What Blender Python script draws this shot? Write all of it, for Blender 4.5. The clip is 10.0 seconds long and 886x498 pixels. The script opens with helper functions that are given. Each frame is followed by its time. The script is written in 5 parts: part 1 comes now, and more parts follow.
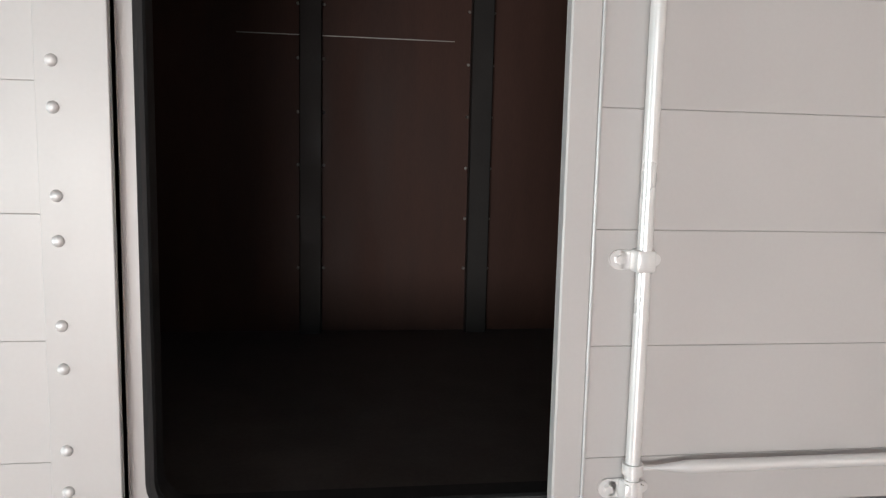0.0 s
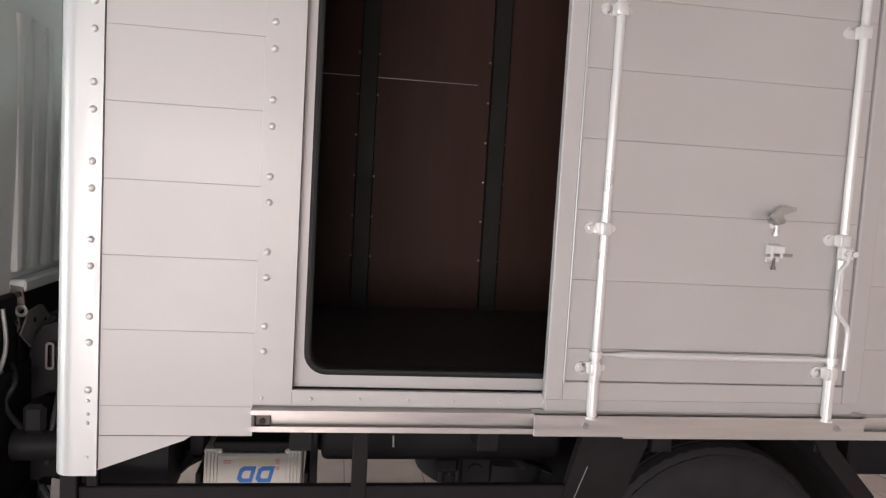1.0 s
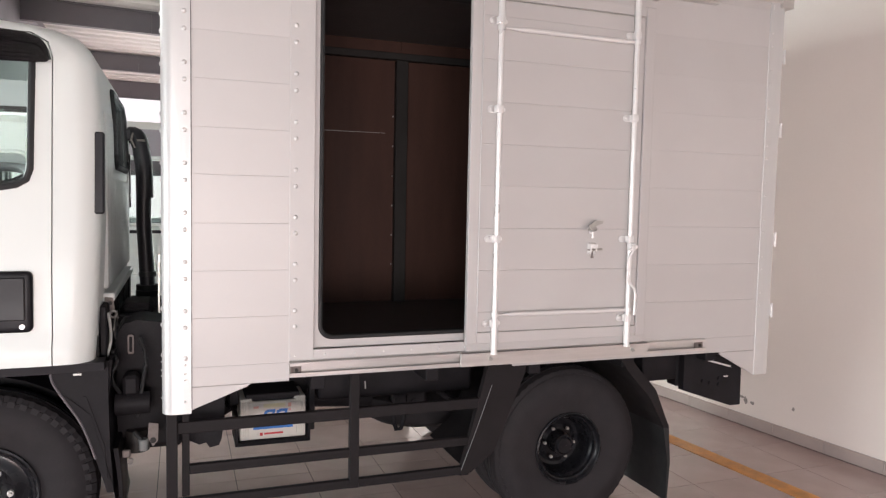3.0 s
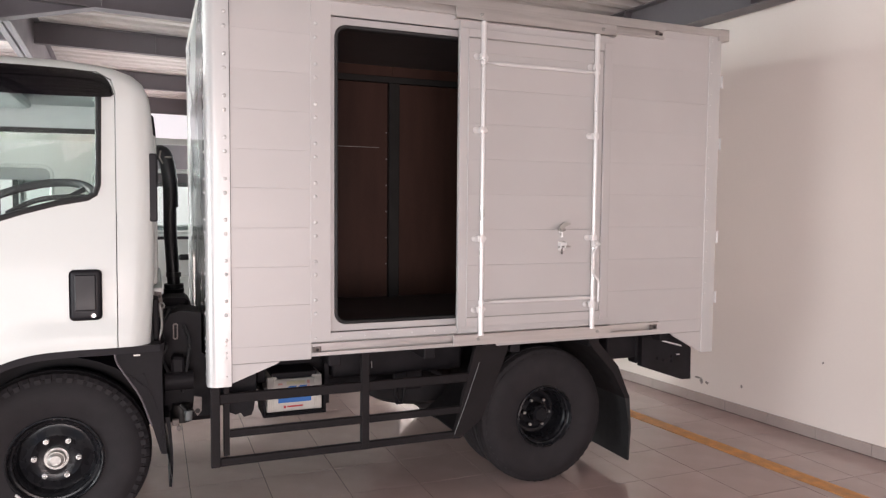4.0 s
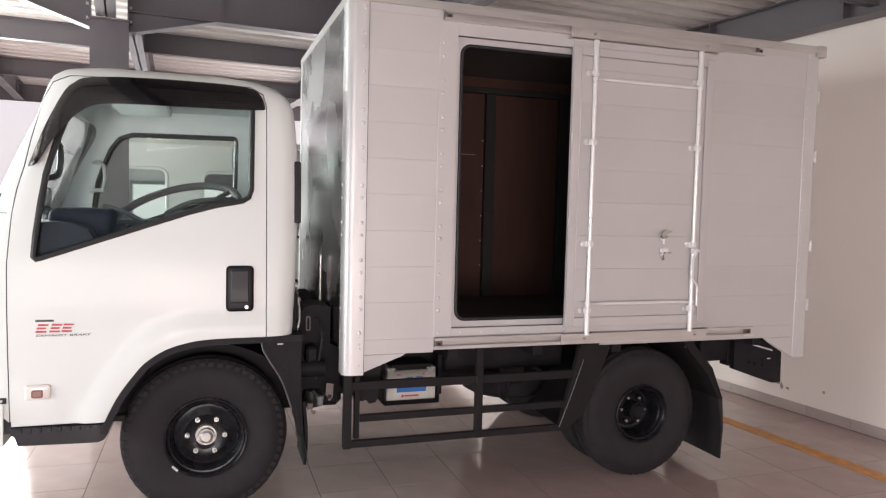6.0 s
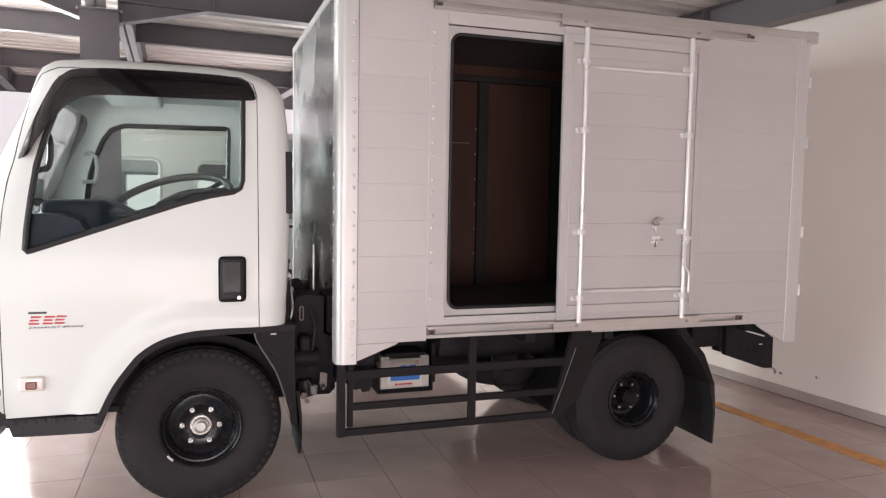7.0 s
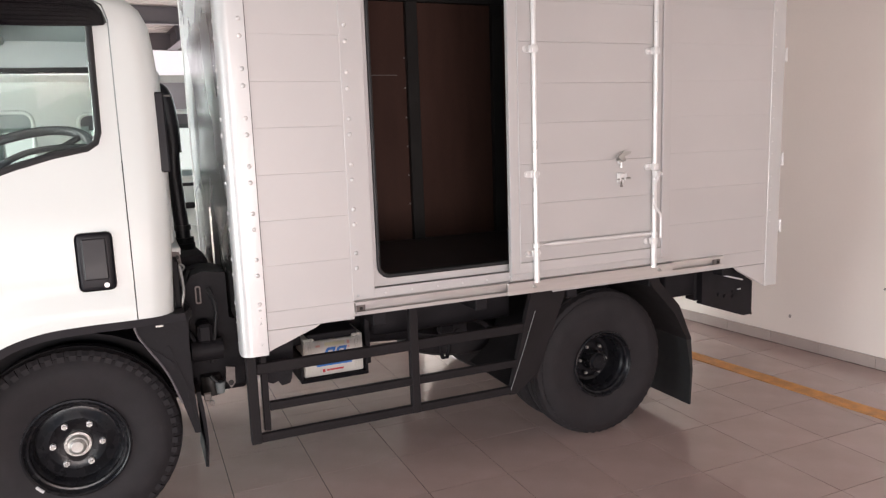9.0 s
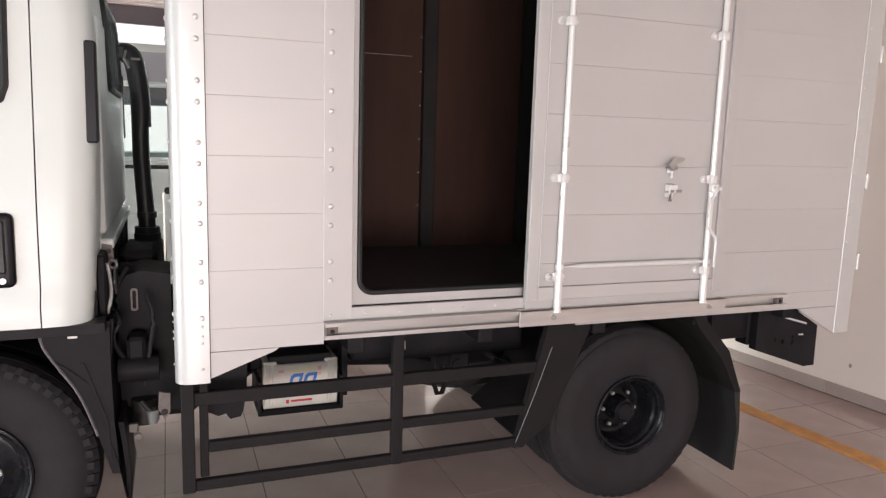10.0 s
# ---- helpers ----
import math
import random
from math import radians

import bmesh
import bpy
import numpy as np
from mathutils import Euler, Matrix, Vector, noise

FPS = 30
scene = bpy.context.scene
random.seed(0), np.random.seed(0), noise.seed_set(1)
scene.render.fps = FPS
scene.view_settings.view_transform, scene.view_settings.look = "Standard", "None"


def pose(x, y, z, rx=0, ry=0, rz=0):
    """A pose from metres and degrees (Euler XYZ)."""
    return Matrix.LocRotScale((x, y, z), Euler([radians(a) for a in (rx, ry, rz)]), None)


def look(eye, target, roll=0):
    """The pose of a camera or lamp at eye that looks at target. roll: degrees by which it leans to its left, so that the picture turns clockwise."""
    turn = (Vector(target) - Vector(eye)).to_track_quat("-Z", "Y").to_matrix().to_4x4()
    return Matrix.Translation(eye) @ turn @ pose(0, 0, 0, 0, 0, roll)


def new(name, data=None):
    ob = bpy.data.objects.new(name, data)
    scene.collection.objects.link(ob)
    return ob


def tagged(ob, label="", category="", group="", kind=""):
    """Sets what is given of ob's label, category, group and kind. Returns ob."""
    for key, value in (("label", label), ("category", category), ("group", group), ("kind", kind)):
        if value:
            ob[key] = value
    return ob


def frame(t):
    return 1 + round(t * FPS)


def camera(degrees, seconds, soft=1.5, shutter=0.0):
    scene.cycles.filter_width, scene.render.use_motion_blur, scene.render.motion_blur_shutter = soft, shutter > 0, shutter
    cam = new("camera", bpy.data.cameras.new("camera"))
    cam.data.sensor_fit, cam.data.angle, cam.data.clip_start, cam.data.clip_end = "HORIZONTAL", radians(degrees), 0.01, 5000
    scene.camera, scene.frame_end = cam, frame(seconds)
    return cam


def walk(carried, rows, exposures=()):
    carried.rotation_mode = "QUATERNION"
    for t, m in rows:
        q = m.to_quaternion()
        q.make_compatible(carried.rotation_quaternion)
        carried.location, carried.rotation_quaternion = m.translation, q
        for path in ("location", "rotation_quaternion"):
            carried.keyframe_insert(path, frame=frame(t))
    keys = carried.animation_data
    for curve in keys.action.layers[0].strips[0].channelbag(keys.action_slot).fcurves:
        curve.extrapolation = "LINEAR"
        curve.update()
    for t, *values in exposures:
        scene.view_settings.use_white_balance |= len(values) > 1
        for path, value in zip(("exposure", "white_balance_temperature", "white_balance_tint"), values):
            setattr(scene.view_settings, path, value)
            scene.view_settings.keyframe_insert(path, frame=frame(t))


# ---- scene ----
cam = camera(63.5, 10.0, soft=1.3)
PATH = [
    (0, (1.55, -1.078, 1.547), (1.825, 0.889, 1.309), 1.3),
    (0.5, (1.424, -1.46, 1.54), (1.83, 0.463, 1.168), 2.3),
    (1, (1.321, -1.821, 1.477), (1.613, 0.152, 1.317), 3.3),
    (1.5, (1.053, -2.058, 1.552), (1.758, -0.19, 1.435), -0.1),
    (2, (0.945, -2.377, 1.541), (1.664, -0.519, 1.362), 2.7),
    (2.5, (0.893, -2.63, 1.583), (1.546, -0.748, 1.414), 2.4),
    (3.8, (0.447, -3.299, 1.524), (1.22, -1.456, 1.44), -1.0),
    (4, (0.433, -3.402, 1.569), (1.181, -1.551, 1.451), 0.5),
    (4.5, (0.366, -3.517, 1.533), (1.011, -1.627, 1.425), -0.1),
    (5, (0.219, -3.532, 1.577), (0.779, -1.615, 1.472), 0.3),
    (5.5, (0.036, -3.515, 1.578), (0.621, -1.606, 1.462), 1.6),
    (6, (-0.014, -3.526, 1.589), (0.621, -1.633, 1.472), 1.4),
    (6.2, (-0.013, -3.558, 1.588), (0.636, -1.67, 1.465), 1.3),
    (7.5, (0.086, -3.529, 1.603), (0.69, -1.63, 1.439), -0.1),
    (8, (0.279, -3.459, 1.609), (0.768, -1.523, 1.487), -1.3),
    (8.5, (0.219, -3.172, 1.642), (0.691, -1.246, 1.376), 1.0),
    (9, (0.313, -2.903, 1.596), (1.088, -1.086, 1.282), -2.0),
    (9.5, (0.568, -2.709, 1.548), (1.317, -0.877, 1.265), -1.7),
    (10, (0.645, -2.351, 1.532), (1.358, -0.507, 1.23), 1.7),
]
walk(cam, [(t, look(eye, target, roll)) for t, eye, target, roll in PATH],
     [(0, 0.02, 6310, 8), (0.5, 0.07, 6460, 12), (1, -0.16, 6510, 15), (1.5, -0.04, 6560, 16), (2, 0.18, 6560, 16), (2.5, 0.2, 6560, 16),
      (4, -0.01, 6620, 20), (4.5, 0.04, 6620, 18), (5, -0.05, 6620, 19), (5.5, -0.18, 6620, 19), (6, -0.18, 6670, 20), (7.5, -0.18, 6670, 20),
      (8, -0.12, 6620, 20), (8.5, -0.35, 6620, 20), (9, 0.1, 6620, 18), (9.5, 0.2, 6660, 16), (10, 0.15, 6610, 16)])

# ---- world, daylight, lamps ----
world = bpy.data.worlds.new("sky")
scene.world = world
world.use_nodes = True
wn = world.node_tree.nodes
sky = wn.new("ShaderNodeTexSky")
sky.sky_type, sky.sun_disc = "NISHITA", False
sky.sun_elevation, sky.sun_rotation = radians(48), radians(-60)
world.node_tree.links.new(sky.outputs[0], wn["Background"].inputs[0])
wn["Background"].inputs[1].default_value = 0.12


def daylight(name, at, target, w, h, power, colour=(1, 0.99, 0.985)):
    """Sky light that comes in through one of the open sides of the hall; also makes the added rear fill."""
    lamp = bpy.data.lights.new(name, "AREA")
    lamp.shape, lamp.size, lamp.size_y, lamp.energy, lamp.color = "RECTANGLE", w, h, power, colour
    ob = new(name, lamp)
    ob.matrix_world = look(at, target)
    return ob


daylight("daylight_front", (-3.75, 4.3, 1.6), (-0.4, 0.4, 0.4), 4.6, 2.6, 900, (0.86, 1.0, 0.95))
daylight("daylight_front_near", (-3.2, -0.95, 1.0), (3.0, -0.7, 0.9), 1.8, 1.5, 85, (0.9, 1.0, 0.96))
daylight("daylight_corner", (-0.9, -6.9, 1.15), (1.4, 0, 1.3), 3.6, 1.6, 190, (0.94, 1.0, 0.972))
daylight("daylight_near", (0.3, -6.8, 0.9), (2.4, 0, 1.2), 2.6, 1.1, 108, (1, 0.77, 0.69))
# Added fill lamp, hidden behind the cargo box, to brighten the floor beyond the truck.
daylight("daylight_back", (2.6, 9.3, 1.5), (1.6, 0, 0.6), 1.8, 2.4, 220)

# ---- materials ----


def mat(name, base, rough=0.5, metal=0.0, spot=0.06, scale=6.0, fine=90.0, bump=0.05, coat=0.0, stretch=(1, 1, 1), rvar=0.08, random_tone=0.0, spec=0.5):
    """A surface with its colour varied at two scales, fine relief and uneven gloss."""
    m = bpy.data.materials.new(name)
    m.use_nodes = True
    n, l = m.node_tree.nodes, m.node_tree.links
    b = n["Principled BSDF"]
    co = n.new("ShaderNodeTexCoord")
    mp = n.new("ShaderNodeMapping")
    mp.inputs["Scale"].default_value = stretch
    l.new(co.outputs["Object"], mp.inputs[0])
    big, small = n.new("ShaderNodeTexNoise"), n.new("ShaderNodeTexNoise")
    for t, s, d in ((big, scale, 5.0), (small, fine, 3.0)):
        t.inputs["Scale"].default_value, t.inputs["Detail"].default_value = s, d
        l.new(mp.outputs[0], t.inputs["Vector"])
    add = n.new("ShaderNodeMath")
    add.operation = "MULTIPLY_ADD"
    add.inputs[1].default_value = 0.35
    l.new(small.outputs["Fac"], add.inputs[0])
    l.new(big.outputs["Fac"], add.inputs[2])
    span = n.new("ShaderNodeMapRange")
    span.inputs[1].default_value, span.inputs[2].default_value = 0.42, 0.95
    span.inputs[3].default_value, span.inputs[4].default_value = 1 - spot, 1 + spot
    l.new(add.outputs[0], span.inputs[0])
    tone = span.outputs[0]
    if random_tone:
        info, rnd, mul = n.new("ShaderNodeObjectInfo"), n.new("ShaderNodeMapRange"), n.new("ShaderNodeMath")
        rnd.inputs[3].default_value, rnd.inputs[4].default_value = 1 - random_tone, 1 + random_tone
        l.new(info.outputs["Random"], rnd.inputs[0])
        mul.operation = "MULTIPLY"
        l.new(rnd.outputs[0], mul.inputs[0])
        l.new(tone, mul.inputs[1])
        tone = mul.outputs[0]
    vm = n.new("ShaderNodeVectorMath")
    vm.operation = "SCALE"
    vm.inputs[0].default_value = base
    l.new(tone, vm.inputs["Scale"])
    l.new(vm.outputs[0], b.inputs["Base Color"])
    rr = n.new("ShaderNodeMapRange")
    rr.inputs[1].default_value, rr.inputs[2].default_value = 0.3, 0.7
    rr.inputs[3].default_value, rr.inputs[4].default_value = max(0.02, rough - rvar), min(1, rough + rvar)
    l.new(big.outputs["Fac"], rr.inputs[0])
    l.new(rr.outputs[0], b.inputs["Roughness"])
    b.inputs["Metallic"].default_value = metal
    b.inputs["Specular IOR Level"].default_value = spec
    b.inputs["Coat Weight"].default_value = coat
    b.inputs["Coat Roughness"].default_value = 0.06
    if bump:
        bp = n.new("ShaderNodeBump")
        bp.inputs["Strength"].default_value, bp.inputs["Distance"].default_value = bump, 0.004
        l.new(add.outputs[0], bp.inputs["Height"])
        l.new(bp.outputs[0], b.inputs["Normal"])
    return m


def glass(name, tint, rough=0.01):
    m = bpy.data.materials.new(name)
    m.use_nodes = True
    b = m.node_tree.nodes["Principled BSDF"]
    b.inputs["Base Color"].default_value = (*tint, 1)
    b.inputs["Roughness"].default_value = rough
    b.inputs["Transmission Weight"].default_value = 1.0
    b.inputs["IOR"].default_value = 1.22
    return m


WHITE = mat("white_truck_paint", (0.70, 0.727, 0.708), 0.38, spot=0.012, scale=2.0, bump=0.004, coat=0.12, rvar=0.03, spec=0.35)
PANEL = mat("silver_box_paint", (0.55, 0.532, 0.526), 0.5, metal=0.2, spot=0.035, scale=3.0, fine=160, bump=0.02, random_tone=0.02, rvar=0.06)
TRIM = mat("brushed_aluminium_trim", (0.60, 0.597, 0.595), 0.42, metal=0.4, spot=0.03, scale=5, fine=220, bump=0.03, stretch=(8, 8, 0.6))
RAIL = mat("dull_aluminium_rail", (0.60, 0.57, 0.55), 0.36, metal=0.6, spot=0.09, scale=9, fine=150, bump=0.03, stretch=(0.4, 6, 6))
MIRROR = mat("polished_sheet", (0.48, 0.47, 0.475), 0.27, metal=1.0, spot=0.06, scale=1.6, fine=30, bump=0.0, rvar=0.07)
CHROME = mat("zinc_plated_steel", (0.80, 0.79, 0.785), 0.3, metal=0.3, spot=0.03, scale=8, fine=300, bump=0.006, rvar=0.03)
RIVET = mat("rivet_aluminium", (0.68, 0.67, 0.665), 0.38, metal=0.35, spot=0.08, scale=60, bump=0.0)
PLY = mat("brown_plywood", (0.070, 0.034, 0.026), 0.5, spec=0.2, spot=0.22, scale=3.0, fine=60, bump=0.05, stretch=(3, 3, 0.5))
DARKPOST = mat("black_painted_post", (0.028, 0.025, 0.024), 0.5, spec=0.25, spot=0.2, scale=10)
DARKFLOOR = mat("dark_bed_plate", (0.12, 0.108, 0.105), 0.6, spec=0.3, spot=0.3, scale=8, bump=0.1)
RUBBER = mat("black_rubber", (0.015, 0.015, 0.016), 0.55, spot=0.2, scale=20, fine=200, bump=0.05)
TYRE = mat("tyre_rubber", (0.025, 0.0225, 0.0245), 0.68, spec=0.2, spot=0.25, scale=14, fine=160, bump=0.12)
RIM = mat("black_gloss_rim", (0.010, 0.010, 0.012), 0.26, spec=0.25, spot=0.2, scale=16, bump=0.02)
CHASSIS = mat("black_chassis_paint", (0.016, 0.0145, 0.0165), 0.6, spec=0.15, spot=0.35, scale=9, fine=120, bump=0.06)
GUARD = mat("dark_grey_guard_paint", (0.017, 0.0145, 0.0155), 0.6, spec=0.15, spot=0.18, scale=9, bump=0.04)
PLASTIC = mat("black_plastic", (0.016, 0.015, 0.018), 0.42, spec=0.3, spot=0.12, scale=12, bump=0.02)
DASH = mat("dark_dash_plastic", (0.012, 0.014, 0.022), 0.7, spec=0.2, spot=0.1, scale=12, bump=0.05)
LINING = mat("grey_cab_lining", (0.36, 0.385, 0.385), 0.7, spot=0.06, scale=10, bump=0.03)
RUSTY = mat("dull_bracket_steel", (0.17, 0.145, 0.135), 0.6, metal=0.3, spot=0.3, scale=30)
GRIP = mat("grey_grip_plastic", (0.2, 0.215, 0.215), 0.5, spot=0.06, scale=20)
SEAT = mat("dark_seat_cloth", (0.05, 0.05, 0.055), 0.85, spot=0.15, scale=30, bump=0.1)
STEEL = mat("grey_painted_steel", (0.122, 0.109, 0.120), 0.5, spot=0.09, scale=2.5, fine=50, bump=0.03)
# shade on the white van's upper side, given as a grey colour
SHADEGREY = mat("lilac_grey_shade", (0.36, 0.33, 0.36), 0.5, spot=0.04, scale=4, bump=0.01)
DECK = mat("galvanised_deck", (0.57, 0.54, 0.52), 0.45, metal=0.25, spot=0.16, scale=3, fine=25, bump=0.02, stretch=(0.3, 3, 1))
PLASTER = mat("white_wall_paint", (0.85, 0.785, 0.735), 0.75, spot=0.02, scale=1.2, fine=60, bump=0.04)
TILE = mat("pinkish_grey_floor_tile", (0.43, 0.315, 0.292), 0.11, spec=0.85, spot=0.08, scale=5, fine=120, bump=0.012, random_tone=0.03, rvar=0.05)
GROUT = mat("dark_grout", (0.075, 0.062, 0.056), 0.85, spot=0.15, scale=20, bump=0.1)
SKIRTING = mat("skirting_tile", (0.42, 0.355, 0.33), 0.35, spot=0.06, scale=8, bump=0.02, random_tone=0.02)
YELLOW = mat("yellow_line_paint", (0.60, 0.27, 0.075), 0.5, spot=0.28, scale=14, fine=120, bump=0.05)
SCUFF = mat("grey_scuff_mark", (0.33, 0.30, 0.28), 0.8, spot=0.35, scale=60)
OUTSIDE = mat("pale_yard_ground", (0.72, 0.70, 0.67), 0.9, spot=0.03, scale=1, bump=0.01)
BATTERY = mat("translucent_battery_case", (0.62, 0.60, 0.55), 0.35, spot=0.06, scale=12, bump=0.02)
BLUE = mat("blue_print", (0.03, 0.16, 0.50), 0.4, spot=0.05)
RED = mat("red_print", (0.50, 0.035, 0.045), 0.4, spot=0.05)
DARKPRINT = mat("dark_print", (0.04, 0.035, 0.035), 0.4, spot=0.05)
PINKPRINT = mat("pale_red_print", (0.65, 0.36, 0.31), 0.5, spot=0.05)
PALEYELLOW = mat("pale_yellow_print", (0.62, 0.60, 0.42), 0.5, spot=0.05)
LENS = mat("clear_lamp_lens", (0.75, 0.70, 0.66), 0.1, spot=0.05, scale=40, coat=0.8)
AMBER = mat("brownish_bulb", (0.26, 0.13, 0.11), 0.2, spot=0.1, scale=40)
GALV = mat("zinc_bracket", (0.42, 0.41, 0.39), 0.4, metal=0.6, spot=0.2, scale=30)
GLASS = glass("pale_green_window_glass", (0.90, 0.955, 0.93))
SCREEN = glass("clear_windscreen_glass", (0.93, 0.975, 0.955))
SCREEN.node_tree.nodes["Principled BSDF"].inputs["IOR"].default_value = 1.06
VISOR = mat("dark_smoked_acrylic", (0.012, 0.0105, 0.013), 0.05, spec=0.8, coat=0.5, spot=0.1, scale=10, bump=0.003, rvar=0.02)
WHEELRIM = mat("grey_steering_wheel_plastic", (0.06, 0.06, 0.063), 0.4, spot=0.05, scale=20, bump=0.01)
SMOKE = glass("thin_smoked_acrylic", (0.28, 0.27, 0.29), 0.02)

# ---- mesh helpers ----


def finish(me, angle=35):
    for p in me.polygons:
        p.use_smooth = True
    me.set_sharp_from_angle(angle=radians(angle))
    return me


def mesh_of(name, bm, material, angle=35):
    bmesh.ops.recalc_face_normals(bm, faces=bm.faces)
    me = bpy.data.meshes.new(name)
    bm.to_mesh(me)
    bm.free()
    for m in material if isinstance(material, (list, tuple)) else (material,):
        me.materials.append(m)
    return finish(me, angle)


def hang(ob, parent):
    if parent is not None:
        ob.parent = parent
        if parent.parent is None:
            ob.matrix_parent_inverse = Matrix.Translation(-parent.location)
    return ob


def part(name, bm, material, parent, label="", angle=35):
    """One mesh under a thing or a part; its points are given in the world."""
    ob = new(name, mesh_of(name, bm, material, angle))
    hang(ob, parent)
    return tagged(ob, label)


def piece(name, me, parent, m):
    """A repeat that shares its mesh, at the pose m."""
    ob = new(name, me)
    hang(ob, parent)
    ob.matrix_basis = m
    return ob


def thing(name, x, y, z, label, category, group=""):
    ob = new(name)
    ob.location = (x, y, z)
    ob.empty_display_size = 0.2
    return tagged(ob, label, category, group)


def structure(name, bm, material, label, category, angle=35):
    return tagged(new(name, mesh_of(name, bm, material, angle)), label, category, kind="structure")


def box(bm, x0, x1, y0, y1, z0, z1, bevel=0.0, seg=1):
    made = bmesh.ops.create_cube(bm, size=1.0)["verts"]
    for v in made:
        v.co = Vector(((x0 + x1) / 2 + v.co.x * (x1 - x0), (y0 + y1) / 2 + v.co.y * (y1 - y0), (z0 + z1) / 2 + v.co.z * (z1 - z0)))
    if bevel:
        edges = list({e for v in made for e in v.link_edges})
        bmesh.ops.bevel(bm, geom=edges, offset=bevel, segments=seg, affect="EDGES", profile=0.5)
    return bm


def boxes(*rows, bevel=0.0):
    bm = bmesh.new()
    for r in rows:
        box(bm, *r, bevel=bevel)
    return bm


def rod(bm, a, b, r, seg=14, r2=None):
    a, b = Vector(a), Vector(b)
    m = Matrix.Translation((a + b) / 2) @ (b - a).to_track_quat("Z", "Y").to_matrix().to_4x4()
    bmesh.ops.create_cone(bm, cap_ends=True, segments=seg, radius1=r, radius2=r if r2 is None else r2, depth=(b - a).length, matrix=m)
    return bm


def sweep(bm, pts, r, seg=10, closed=False, flat=1.0):
    """A round tube along a line of points; flat squeezes it across the second axis."""
    pts = [Vector(p) for p in pts]
    rings, n = [], len(pts)
    up = Vector((0.013, 0.027, 1)).normalized()
    for i, p in enumerate(pts):
        a = pts[(i - 1) % n] if closed or i else p
        b = pts[(i + 1) % n] if closed or i < n - 1 else p
        d = (b - a).normalized()
        if abs(d.dot(up)) > 0.98:
            side = d.cross(Vector((1, 0, 0))).normalized()
        else:
            side = d.cross(up).normalized()
        if rings and side.dot(last) < 0:
            side = -side
        last = side
        top = side.cross(d)
        rings.append([bm.verts.new(p + r * (math.cos(q) * side + flat * math.sin(q) * top)) for q in (2 * math.pi * k / seg for k in range(seg))])
    for i in range(n if closed else n - 1):
        u, w = rings[i], rings[(i + 1) % n]
        for k in range(seg):
            bm.faces.new((u[k], u[(k + 1) % seg], w[(k + 1) % seg], w[k]))
    if not closed:
        bm.faces.new(rings[0]), bm.faces.new(rings[-1])
    return bm


def prism(bm, outline, lo, hi, axis="y"):
    """An outline in the two other axes, drawn out along one axis."""
    def put(a, b, c):
        return {"x": (c, a, b), "y": (a, c, b), "z": (a, b, c)}[axis]
    u = [bm.verts.new(put(a, b, lo)) for a, b in outline]
    w = [bm.verts.new(put(a, b, hi)) for a, b in outline]
    bm.faces.new(u), bm.faces.new(w)
    for k in range(len(u)):
        bm.faces.new((u[k], u[(k + 1) % len(u)], w[(k + 1) % len(u)], w[k]))
    return bm


def round_rect(x0, x1, z0, z1, r, n=6):
    pts = []
    for cx, cz, a0 in ((x1 - r, z1 - r, 0), (x0 + r, z1 - r, 90), (x0 + r, z0 + r, 180), (x1 - r, z0 + r, 270)):
        for k in range(n + 1):
            a = radians(a0 + 90 * k / n)
            pts.append((cx + r * math.cos(a), cz + r * math.sin(a)))
    return pts


def ring_plate(bm, outer, inner, lo, hi, axis="y"):
    """A plate between two outlines with as many points each."""
    def put(a, b, c):
        return {"x": (c, a, b), "y": (a, c, b)}[axis]
    rows = [[bm.verts.new(put(a, b, c)) for a, b in line] for line, c in ((outer, lo), (outer, hi), (inner, hi), (inner, lo))]
    n = len(outer)
    for j in range(4):
        u, w = rows[j], rows[(j + 1) % 4]
        for k in range(n):
            bm.faces.new((u[k], u[(k + 1) % n], w[(k + 1) % n], w[k]))
    return bm


def lathe(bm, profile, cx, cz, seg=64, wobble=None):
    """Turns (y, radius) pairs round an axle along y."""
    rings = []
    for j, (y, r) in enumerate(profile):
        ring = []
        for k in range(seg):
            a = 2 * math.pi * k / seg
            q = r + (wobble(j, k) if wobble else 0)
            ring.append(bm.verts.new((cx + q * math.cos(a), y, cz + q * math.sin(a))))
        rings.append(ring)
    for u, w in zip(rings, rings[1:]):
        for k in range(seg):
            bm.faces.new((u[k], u[(k + 1) % seg], w[(k + 1) % seg], w[k]))
    return bm


def baked(ob):
    """The mesh of ob with its modifiers worked in; ob itself goes."""
    me = bpy.data.meshes.new_from_object(ob.evaluated_get(bpy.context.evaluated_depsgraph_get()))
    bpy.data.objects.remove(ob)
    return me


def carve(name, bm, materials, cuts, keep=None):
    """A solid with others cut away from it (and, with keep, only what lies in that one)."""
    ob = new(name, mesh_of(name, bm, materials))
    used = []
    for c, m, how in [(c, m, "DIFFERENCE") for c, m in cuts] + ([(keep, materials[0], "INTERSECT")] if keep else []):
        cut = new("cutter", mesh_of("cutter", c, m))
        mod = ob.modifiers.new("cut", "BOOLEAN")
        mod.operation, mod.object, mod.solver, mod.material_mode = how, cut, "EXACT", "TRANSFER"
        used.append(cut)
    bpy.context.view_layer.update()
    me = baked(ob)
    for u in used:
        bpy.data.objects.remove(u)
    return finish(me, 30)


